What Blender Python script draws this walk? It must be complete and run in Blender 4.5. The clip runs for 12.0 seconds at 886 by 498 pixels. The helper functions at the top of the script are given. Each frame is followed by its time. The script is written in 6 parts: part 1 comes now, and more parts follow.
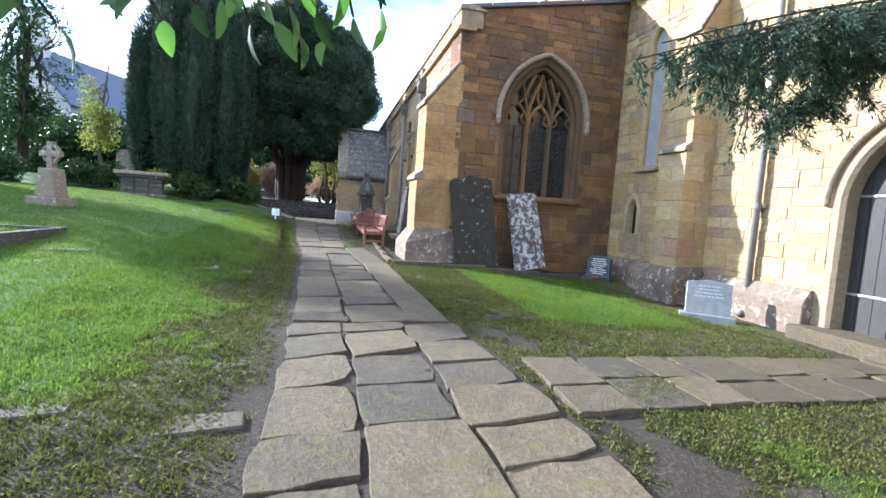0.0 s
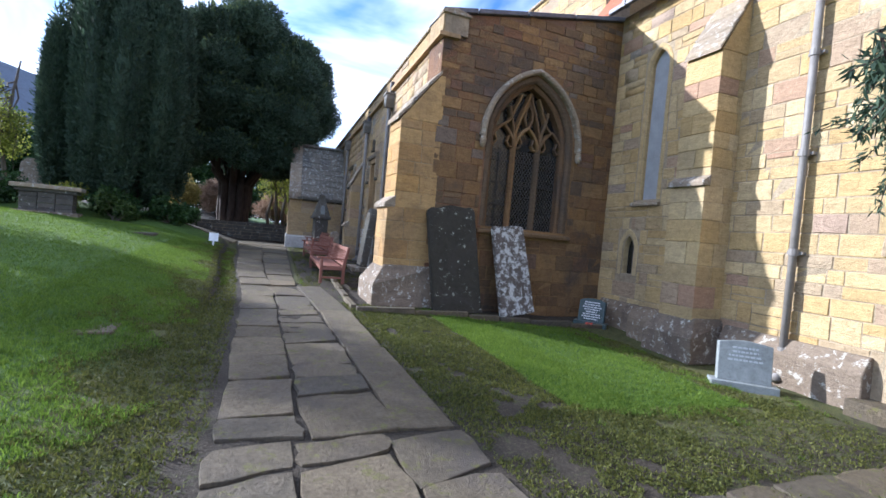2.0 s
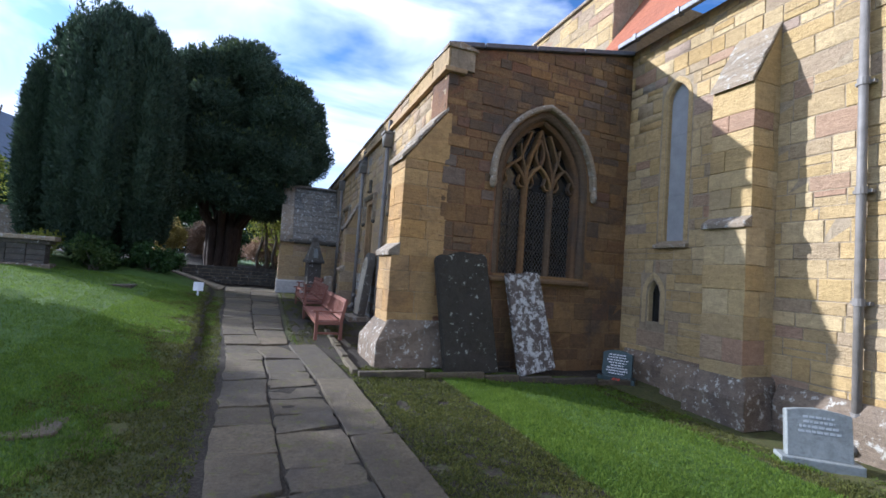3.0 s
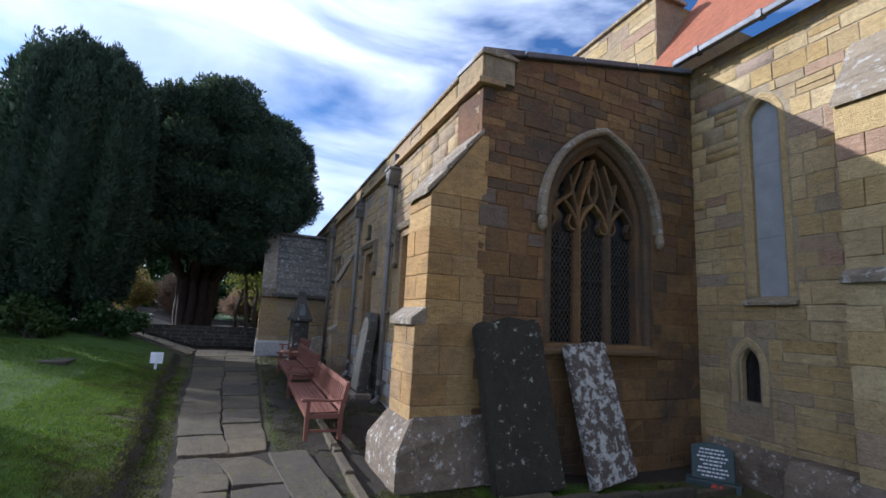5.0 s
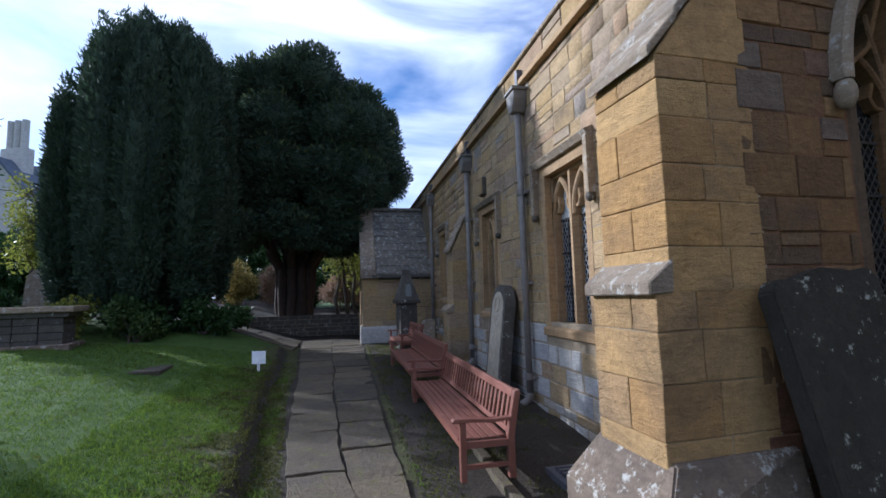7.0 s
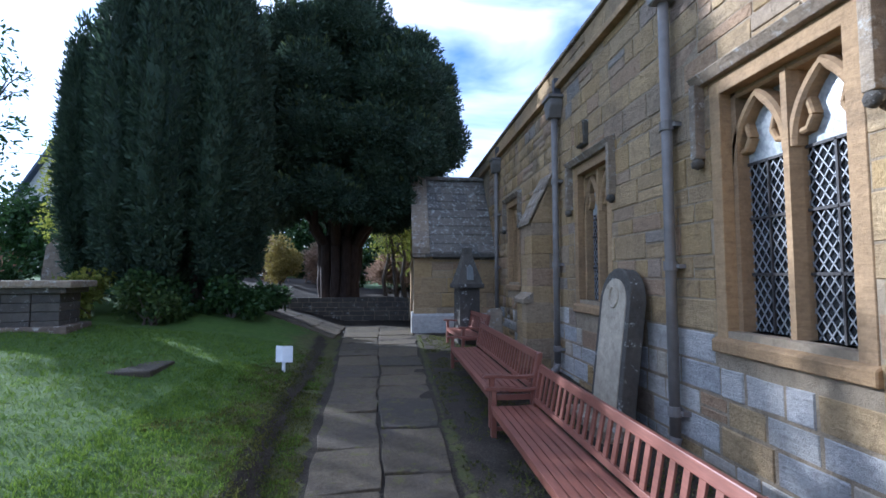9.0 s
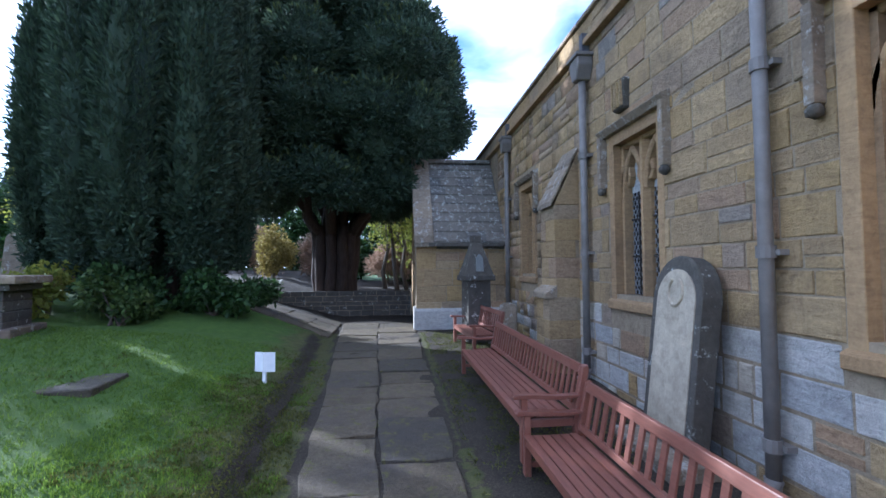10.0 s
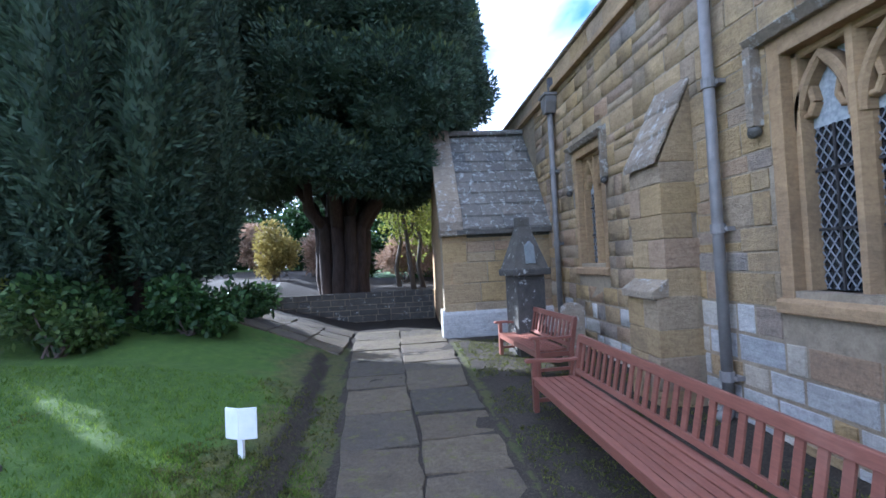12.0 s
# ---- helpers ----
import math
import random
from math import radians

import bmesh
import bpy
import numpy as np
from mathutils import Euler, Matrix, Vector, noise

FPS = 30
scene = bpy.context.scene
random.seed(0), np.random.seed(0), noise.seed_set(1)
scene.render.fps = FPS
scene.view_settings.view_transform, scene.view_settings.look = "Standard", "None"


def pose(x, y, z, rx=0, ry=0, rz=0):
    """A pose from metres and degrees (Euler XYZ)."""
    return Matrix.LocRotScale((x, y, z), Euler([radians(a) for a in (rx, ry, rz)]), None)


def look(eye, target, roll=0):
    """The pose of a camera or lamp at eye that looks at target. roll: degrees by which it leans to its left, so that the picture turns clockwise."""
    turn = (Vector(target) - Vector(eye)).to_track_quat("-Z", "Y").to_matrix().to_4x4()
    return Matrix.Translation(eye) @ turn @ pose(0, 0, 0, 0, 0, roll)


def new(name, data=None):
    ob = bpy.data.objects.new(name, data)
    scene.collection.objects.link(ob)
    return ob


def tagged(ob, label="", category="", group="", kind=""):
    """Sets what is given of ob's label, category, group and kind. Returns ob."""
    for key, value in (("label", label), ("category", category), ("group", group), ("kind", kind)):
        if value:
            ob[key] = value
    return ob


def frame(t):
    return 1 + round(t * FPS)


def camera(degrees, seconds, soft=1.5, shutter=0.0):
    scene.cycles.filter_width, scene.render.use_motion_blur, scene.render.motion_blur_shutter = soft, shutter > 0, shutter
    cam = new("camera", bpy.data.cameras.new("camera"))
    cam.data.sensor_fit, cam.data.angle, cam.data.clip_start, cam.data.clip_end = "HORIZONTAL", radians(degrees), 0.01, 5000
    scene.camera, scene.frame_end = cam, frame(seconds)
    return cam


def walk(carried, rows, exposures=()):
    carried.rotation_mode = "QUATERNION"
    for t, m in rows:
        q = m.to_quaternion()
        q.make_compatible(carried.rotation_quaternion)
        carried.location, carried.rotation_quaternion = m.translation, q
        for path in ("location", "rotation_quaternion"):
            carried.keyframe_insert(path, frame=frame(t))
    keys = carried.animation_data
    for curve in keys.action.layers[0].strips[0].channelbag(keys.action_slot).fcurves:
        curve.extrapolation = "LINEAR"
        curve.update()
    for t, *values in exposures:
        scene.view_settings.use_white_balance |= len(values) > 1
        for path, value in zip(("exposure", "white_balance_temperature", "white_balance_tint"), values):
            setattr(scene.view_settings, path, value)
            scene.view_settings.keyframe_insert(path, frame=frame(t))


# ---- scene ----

# ---- camera and walk ----
U = 0.92  # metres for one unit of the plan
cam = camera(88.0, 12.0, soft=1.6)
ROWS = [
    (0.0, -0.048, -0.273, 1.356, 85.40, -3.80, -13.89),
    (0.5, -0.048, 0.135, 1.392, 86.00, -4.12, -14.88),
    (1.0, -0.075, 0.533, 1.403, 86.35, -4.54, -17.34),
    (1.5, -0.076, 0.910, 1.484, 86.62, -5.07, -19.63),
    (2.0, -0.073, 1.371, 1.572, 88.50, -5.09, -19.82),
    (2.5, -0.112, 1.782, 1.641, 91.23, -4.88, -20.03),
    (3.0, -0.098, 2.252, 1.786, 93.04, -3.99, -20.90),
    (5.0, -0.042, 4.325, 2.085, 98.87, -2.91, -22.69),
    (5.5, -0.142, 4.892, 2.089, 97.89, -2.76, -22.38),
    (6.0, -0.199, 5.529, 2.072, 98.05, 0.69, -19.14),
    (6.5, -0.295, 6.085, 2.068, 97.51, 1.33, -16.49),
    (7.0, -0.179, 6.816, 2.062, 95.59, 1.58, -11.82),
    (7.5, -0.116, 7.382, 2.063, 95.16, -0.38, -7.59),
    (9.5, -0.222, 9.664, 2.096, 92.96, -0.00, -5.92),
    (10.0, -0.226, 10.200, 2.097, 92.36, 0.40, -6.04),
    (10.5, -0.273, 10.700, 2.119, 90.97, 1.02, -5.39),
    (11.0, -0.353, 11.226, 2.129, 90.07, 1.95, -5.45),
    (11.5, -0.418, 11.787, 2.140, 90.64, 2.34, -4.80),
    (12.0, -0.512, 12.327, 2.126, 91.50, 2.86, -5.16),
]
walk(cam, [(t, pose(U * x, U * y, U * z, rx, ry, rz)) for t, x, y, z, rx, ry, rz in ROWS],
     [(0.0, 1.85, 5250, 13), (1.5, 1.5, 5200, 15), (2.5, 1.0, 5150, 15), (3.0, 0.86, 5150, 15), (5.0, 0.42, 5200, 15), (5.5, 0.35, 5200, 15), (7.5, 0.40, 5000, 16), (9.5, 1.2, 4800, 15), (10.5, 1.7, 4800, 15), (11.5, 2.05, 4800, 15), (12.0, 2.0, 4800, 15)])

# ---- world and sun ----
SUN_DIR = Vector((-0.81, 0.59, 0.0)).normalized()
SUN_ELEV = radians(23)
world = bpy.data.worlds.new("world")
scene.world = world
world.use_nodes = True
wn = world.node_tree
sky = wn.nodes.new("ShaderNodeTexSky")
sky.sky_type = "NISHITA"
sky.sun_disc = False
sky.sun_elevation = SUN_ELEV
sky.sun_rotation = math.atan2(SUN_DIR.x, SUN_DIR.y)
sky.air_density, sky.dust_density, sky.ozone_density = 1.0, 1.4, 3.0
bg = wn.nodes["Background"]
bg.inputs["Strength"].default_value = 0.078
wtc = wn.nodes.new("ShaderNodeTexCoord")
wmap = wn.nodes.new("ShaderNodeMapping")
wmap.inputs["Scale"].default_value = (1.2, 1.2, 3.5)
wnoise = wn.nodes.new("ShaderNodeTexNoise")
wnoise.inputs["Scale"].default_value = 1.6
wnoise.inputs["Detail"].default_value = 6
wnoise.inputs["Distortion"].default_value = 0.6
wramp = wn.nodes.new("ShaderNodeValToRGB")
wramp.color_ramp.elements[0].position, wramp.color_ramp.elements[1].position = 0.38, 0.60
wmix = wn.nodes.new("ShaderNodeMixRGB")
wmix.inputs[2].default_value = (12.0, 12.2, 12.8, 1)
wn.links.new(wtc.outputs["Generated"], wmap.inputs["Vector"])
wn.links.new(wmap.outputs[0], wnoise.inputs["Vector"])
wn.links.new(wnoise.outputs["Fac"], wramp.inputs[0])
wn.links.new(wramp.outputs[0], wmix.inputs[0])
wtint = wn.nodes.new("ShaderNodeMixRGB")
wtint.blend_type = "MULTIPLY"
wtint.inputs[0].default_value = 1.0
wtint.inputs[2].default_value = (0.95, 1.2, 1.40, 1)
wn.links.new(sky.outputs[0], wtint.inputs[1])
wn.links.new(wtint.outputs[0], wmix.inputs[1])
wn.links.new(wmix.outputs[0], bg.inputs["Color"])
sun = new("sun", bpy.data.lights.new("sun", "SUN"))
sun.data.energy, sun.data.angle, sun.data.color = 5.0, radians(0.6), (1.0, 0.93, 0.80)
sun.matrix_world = look((0, 0, 30), Vector((0, 0, 30)) - (SUN_DIR * math.cos(SUN_ELEV) + Vector((0, 0, math.sin(SUN_ELEV)))))

# ---- materials ----
def shader(name, rough=0.85, metal=0.0, spec=0.3):
    m = bpy.data.materials.new(name)
    m.use_nodes = True
    b = m.node_tree.nodes["Principled BSDF"]
    b.inputs["Roughness"].default_value, b.inputs["Metallic"].default_value = rough, metal
    b.inputs["Specular IOR Level"].default_value = spec
    return m, m.node_tree, b

def tex(nt, scale, detail=5, rough=0.6, stretch=None, dist=0.0):
    """Noise in world space, at sizes in metres."""
    g = nt.nodes.new("ShaderNodeNewGeometry")
    n = nt.nodes.new("ShaderNodeTexNoise")
    n.inputs["Scale"].default_value, n.inputs["Detail"].default_value, n.inputs["Roughness"].default_value = scale, detail, rough
    n.inputs["Distortion"].default_value = dist
    if stretch:
        mp = nt.nodes.new("ShaderNodeMapping")
        mp.inputs["Scale"].default_value = stretch
        nt.links.new(g.outputs["Position"], mp.inputs["Vector"])
        nt.links.new(mp.outputs[0], n.inputs["Vector"])
    else:
        nt.links.new(g.outputs["Position"], n.inputs["Vector"])
    return n.outputs["Fac"]

def ramp(nt, fac, stops):
    r = nt.nodes.new("ShaderNodeValToRGB")
    while len(r.color_ramp.elements) < len(stops):
        r.color_ramp.elements.new(0.5)
    for e, (p, c) in zip(r.color_ramp.elements, stops):
        e.position, e.color = p, (*c, 1) if len(c) == 3 else c
    nt.links.new(fac, r.inputs[0])
    return r.outputs[0]

def mix(nt, fac, a, b, mode="MIX"):
    m = nt.nodes.new("ShaderNodeMixRGB")
    m.blend_type = mode
    for s, v in ((0, fac), (1, a), (2, b)):
        if isinstance(v, (int, float)):
            m.inputs[s].default_value = v
        elif isinstance(v, tuple):
            m.inputs[s].default_value = (*v, 1)
        else:
            nt.links.new(v, m.inputs[s])
    return m.outputs[0]

def each(nt):
    """A random number for each piece, whether an object or an island."""
    o, g = nt.nodes.new("ShaderNodeObjectInfo"), nt.nodes.new("ShaderNodeNewGeometry")
    a = nt.nodes.new("ShaderNodeMath")
    a.operation = "ADD"
    nt.links.new(o.outputs["Random"], a.inputs[0])
    nt.links.new(g.outputs["Random Per Island"], a.inputs[1])
    f = nt.nodes.new("ShaderNodeMath")
    f.operation = "FRACT"
    nt.links.new(a.outputs[0], f.inputs[0])
    return f.outputs[0]

def bump(nt, bsdf, height, strength, dist=0.02):
    b = nt.nodes.new("ShaderNodeBump")
    b.inputs["Strength"].default_value, b.inputs["Distance"].default_value = strength, dist
    nt.links.new(height, b.inputs["Height"])
    nt.links.new(b.outputs[0], bsdf.inputs["Normal"])

def stone(name, stops, grain=0.35, lichen=0.0, lichen_col=(0.55, 0.55, 0.5), dark=(0.06, 0.05, 0.045), stain=0.5, rough=0.9, bumpy=0.6, layers=True):
    m, nt, b = shader(name, rough)
    col = ramp(nt, each(nt), stops)
    fine = tex(nt, 38, 6, 0.7)
    col = mix(nt, grain, col, ramp(nt, fine, [(0.25, (0.25, 0.23, 0.2)), (0.75, (1, 0.97, 0.9))]), "MULTIPLY")
    band = tex(nt, 5, 4, 0.6, (1, 1, 5) if layers else None, 1.0)
    col = mix(nt, 0.5, col, ramp(nt, band, [(0.3, (0.55, 0.5, 0.45)), (0.7, (1.1, 1.05, 1.0))]), "MULTIPLY")
    pits = tex(nt, 13, 8, 0.75, None, 0.4)
    col = mix(nt, 0.55, col, ramp(nt, pits, [(0.28, (0.5, 0.46, 0.42)), (0.5, (1, 1, 1)), (0.75, (1.25, 1.22, 1.15))]), "MULTIPLY")
    big = tex(nt, 0.9, 5, 0.65, None, 0.8)
    col = mix(nt, mix(nt, 1.0, ramp(nt, big, [(0.5, (0, 0, 0)), (0.72, (1, 1, 1))]), (stain, stain, stain), "MULTIPLY"), col, dark)
    if lichen:
        sp = tex(nt, 9, 6, 0.75)
        col = mix(nt, mix(nt, 1.0, ramp(nt, sp, [(0.60 - 0.12 * lichen, (0, 0, 0)), (0.66 - 0.1 * lichen, (1, 1, 1))]), (0.8, 0.8, 0.8), "MULTIPLY"), col, lichen_col)
    nt.links.new(col, b.inputs["Base Color"])
    bump(nt, b, mix(nt, 0.5, mix(nt, 0.45, fine, band), pits), min(1.0, bumpy * 1.5), 0.045)
    return m

OCHRE = [(0.0, (0.48, 0.34, 0.15)), (0.2, (0.56, 0.42, 0.21)), (0.4, (0.45, 0.34, 0.18)), (0.55, (0.60, 0.48, 0.28)), (0.75, (0.50, 0.37, 0.17)), (0.88, (0.40, 0.32, 0.22)), (0.95, (0.42, 0.27, 0.18)), (1.0, (0.36, 0.32, 0.27))]
BROWN = [(0.0, (0.302, 0.176, 0.069)), (0.2, (0.185, 0.113, 0.059)), (0.4, (0.336, 0.210, 0.092)), (0.6, (0.143, 0.105, 0.071)), (0.8, (0.269, 0.164, 0.071)), (0.92, (0.227, 0.118, 0.067)), (1.0, (0.210, 0.176, 0.143))]
SOUTH = [(0.0, (0.50, 0.36, 0.17)), (0.3, (0.45, 0.335, 0.19)), (0.5, (0.56, 0.42, 0.23)), (0.7, (0.41, 0.33, 0.235)), (0.85, (0.48, 0.33, 0.20)), (1.0, (0.36, 0.335, 0.30))]
LIME = [(0.0, (0.62, 0.60, 0.55)), (0.4, (0.55, 0.55, 0.54)), (0.65, (0.56, 0.48, 0.36)), (0.85, (0.60, 0.58, 0.52)), (1.0, (0.42, 0.43, 0.44))]
M_OCHRE = stone("ochre_sandstone", OCHRE, stain=0.25)
M_BROWN = stone("brown_sandstone", BROWN, stain=0.85, grain=0.5, bumpy=0.8)
M_SOUTH = stone("weathered_sandstone", SOUTH, stain=0.6, grain=0.5, bumpy=0.8)
M_LIME = stone("limewashed_rubble", LIME, stain=0.35, bumpy=0.8)
M_BUTT = stone("warm_buttress_stone", [(0, (0.50, 0.31, 0.115)), (0.3, (0.42, 0.26, 0.105)), (0.55, (0.55, 0.37, 0.16)), (0.8, (0.46, 0.30, 0.13)), (1, (0.36, 0.25, 0.14))], stain=0.5, bumpy=0.7)
M_DRESS = stone("dressed_sandstone", [(0, (0.40, 0.27, 0.14)), (0.5, (0.46, 0.32, 0.17)), (1, (0.36, 0.25, 0.14))], stain=0.4, bumpy=0.35)
M_COPING = stone("lichened_coping", [(0, (0.30, 0.25, 0.19)), (1, (0.38, 0.31, 0.22))], lichen=0.45, lichen_col=(0.45, 0.43, 0.38))
M_PLINTH = stone("lichened_plinth", [(0, (0.180, 0.143, 0.112)), (1, (0.255, 0.203, 0.150))], lichen=0.35, lichen_col=(0.5, 0.48, 0.42), stain=0.7)
M_MORTAR = stone("lime_mortar", [(0, (0.40, 0.33, 0.23)), (1, (0.40, 0.33, 0.23))], stain=0.4, layers=False)
M_FLAG = stone("worn_flagstone", [(0, (0.135, 0.112, 0.078)), (0.4, (0.19, 0.158, 0.108)), (0.7, (0.10, 0.09, 0.072)), (1, (0.22, 0.18, 0.12))], grain=0.8, stain=0.75, bumpy=0.9, rough=0.8, layers=False, lichen=0.3, lichen_col=(0.11, 0.105, 0.028))
M_SLATE_STONE = stone("dark_ledger_stone", [(0, (0.049, 0.045, 0.035)), (1, (0.057, 0.052, 0.041))], lichen=0.02, lichen_col=(0.42, 0.42, 0.36), stain=0.6, layers=False)
M_LICHEN = stone("lichen_crusted_stone", [(0, (0.13, 0.11, 0.1)), (1, (0.16, 0.14, 0.12))], lichen=0.95, lichen_col=(0.58, 0.57, 0.55), stain=0.3, layers=False)
M_PALE = stone("pale_headstone", [(0, (0.54, 0.48, 0.37)), (1, (0.56, 0.5, 0.39))], stain=0.2, layers=False, bumpy=0.25)
M_SOOT = stone("blackened_stone", [(0, (0.10, 0.095, 0.085)), (1, (0.14, 0.13, 0.11))], stain=0.5, layers=False, lichen=0.05)
M_ROOF = stone("stone_slate", [(0, (0.17, 0.16, 0.14)), (0.5, (0.23, 0.21, 0.18)), (1, (0.14, 0.14, 0.135))], lichen=0.5, lichen_col=(0.42, 0.43, 0.38), stain=0.4, layers=False)
M_TILE = stone("red_clay_tile", [(0, (0.36, 0.13, 0.07)), (1, (0.44, 0.18, 0.1))], stain=0.2, layers=False, bumpy=0.3)
M_HOUSE = stone("pale_render", [(0, (0.55, 0.56, 0.56)), (1, (0.6, 0.6, 0.6))], stain=0.15, layers=False, bumpy=0.2)
M_BLUESLATE = stone("blue_slate", [(0, (0.10, 0.13, 0.19)), (1, (0.14, 0.17, 0.23))], stain=0.2, layers=False, bumpy=0.3)
M_GREY = stone("grey_granite", [(0, (0.27, 0.30, 0.31)), (1, (0.29, 0.32, 0.33))], stain=0.1, layers=False, bumpy=0.15, rough=0.5)
M_DGREEN = stone("dark_green_slate", [(0, (0.05, 0.08, 0.085)), (1, (0.06, 0.09, 0.095))], stain=0.1, layers=False, bumpy=0.15, rough=0.4)

def plain(name, a, b_, scale=12, rough=0.7, metal=0.0, bumpy=0.25, stretch=None, spec=0.35):
    m, nt, b = shader(name, rough, metal, spec)
    n = tex(nt, scale, 5, 0.65, stretch)
    nt.links.new(ramp(nt, n, [(0.3, a), (0.7, b_)]), b.inputs["Base Color"])
    bump(nt, b, n, bumpy, 0.01)
    return m

def bench_wood():
    m, nt, b = shader("stained_hardwood", 0.42, 0, 0.45)
    n = tex(nt, 14, 6, 0.7, (6, 0.5, 6))
    c = mix(nt, 0.35, ramp(nt, n, [(0.25, (0.125, 0.048, 0.032)), (0.75, (0.235, 0.092, 0.060))]), ramp(nt, each(nt), [(0, (0.6, 0.55, 0.55)), (1, (1.15, 1.1, 1.1))]), "MULTIPLY")
    w = tex(nt, 3, 4, 0.6)
    c = mix(nt, ramp(nt, w, [(0.55, (0, 0, 0)), (0.75, (0.5, 0.5, 0.5))]), c, (0.27, 0.14, 0.10))
    nt.links.new(c, b.inputs["Base Color"])
    bump(nt, b, n, 0.2, 0.004)
    return m

M_WOOD = bench_wood()
M_DOOR = plain("tarred_oak", (0.022, 0.019, 0.018), (0.045, 0.040, 0.036), 10, 0.6, 0, 0.4, (8, 8, 0.6))
M_IRON = plain("wrought_iron", (0.16, 0.16, 0.16), (0.32, 0.31, 0.3), 30, 0.5, 0.3)
M_PIPE = plain("grey_painted_iron", (0.15, 0.135, 0.12), (0.22, 0.20, 0.18), 8, 0.55, 0.0)
M_LEADCAME = plain("lead_lattice", (0.20, 0.205, 0.21), (0.30, 0.305, 0.31), 30, 0.5, 0.2)
M_DARKLEAD = plain("blackened_lead", (0.05, 0.045, 0.04), (0.11, 0.095, 0.075), 30, 0.5, 0.1)
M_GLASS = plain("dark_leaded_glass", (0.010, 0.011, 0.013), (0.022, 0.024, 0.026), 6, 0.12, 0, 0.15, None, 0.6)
M_STAINED = plain("pale_stained_glass", (0.20, 0.22, 0.23), (0.46, 0.47, 0.45), 26, 0.2, 0, 0.2, None, 0.6)
M_BOARD = plain("grey_lead_board", (0.24, 0.245, 0.25), (0.33, 0.335, 0.34), 4, 0.5, 0, 0.1)
M_LEAD = plain("lead_flashing", (0.07, 0.07, 0.08), (0.13, 0.13, 0.14), 9, 0.5, 0.2)
M_WHITE = plain("white_paint", (0.70, 0.71, 0.72), (0.82, 0.82, 0.82), 9, 0.5, 0, 0.05)
M_LETTER = plain("white_lettering", (0.5, 0.5, 0.5), (0.62, 0.62, 0.62), 20, 0.6, 0, 0.05)
M_GREYLETTER = plain("pale_cut_lettering", (0.36, 0.38, 0.39), (0.42, 0.44, 0.45), 20, 0.6, 0, 0.05)
M_BARK = plain("yew_bark", (0.022, 0.015, 0.012), (0.06, 0.040, 0.03), 7, 0.9, 0, 0.9, (3, 3, 0.6))
M_BARE = plain("grey_bark", (0.07, 0.055, 0.04), (0.14, 0.115, 0.09), 9, 0.9, 0, 0.7, (3, 3, 0.6))
M_REDBRICK = plain("brick_red", (0.22, 0.09, 0.06), (0.32, 0.15, 0.1), 8, 0.9)

def leaf(name, dark, light, trans=0.35, rough=0.55):
    m, nt, b = shader(name, rough + 0.1, 0, 0.2)
    c = ramp(nt, each(nt), [(0, dark), (1, light)])
    c = mix(nt, 0.5, c, ramp(nt, tex(nt, 0.8, 3), [(0.3, (0.55, 0.6, 0.6)), (0.7, (1.25, 1.2, 1.1))]), "MULTIPLY")
    nt.links.new(c, b.inputs["Base Color"])
    t = nt.nodes.new("ShaderNodeBsdfTranslucent")
    nt.links.new(c, t.inputs["Color"])
    mx = nt.nodes.new("ShaderNodeMixShader")
    mx.inputs[0].default_value = trans
    out = nt.nodes["Material Output"]
    nt.links.new(b.outputs[0], mx.inputs[1])
    nt.links.new(t.outputs[0], mx.inputs[2])
    nt.links.new(mx.outputs[0], out.inputs["Surface"])
    return m

M_YEW = leaf("yew_needles", (0.030, 0.050, 0.034), (0.072, 0.108, 0.062), 0.22)
M_YEWLIGHT = leaf("yew_lighter_needles", (0.06, 0.085, 0.03), (0.12, 0.15, 0.055), 0.25)
M_HOLLY = leaf("evergreen_leaves", (0.02, 0.045, 0.016), (0.06, 0.11, 0.03), 0.25, 0.35)
# brighter green: sun coming through the leaf is put into this colour
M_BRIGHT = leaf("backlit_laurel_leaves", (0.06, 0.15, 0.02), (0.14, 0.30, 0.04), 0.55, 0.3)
M_LAUREL = leaf("laurel_bush_leaves", (0.04, 0.075, 0.02), (0.13, 0.18, 0.05), 0.4, 0.3)
M_YELLOW = leaf("yellow_green_leaves", (0.16, 0.19, 0.03), (0.30, 0.31, 0.06), 0.45)
M_DRY = leaf("dry_pinkish_stems", (0.26, 0.17, 0.11), (0.42, 0.30, 0.22), 0.3)
M_GOLD = leaf("golden_shrub", (0.20, 0.16, 0.04), (0.36, 0.29, 0.09), 0.35)
M_MOSS = leaf("verge_moss", (0.046, 0.056, 0.014), (0.145, 0.15, 0.034), 0.35)
M_GRASS = leaf("lawn_grass", (0.064, 0.12, 0.014), (0.18, 0.255, 0.036), 0.45)

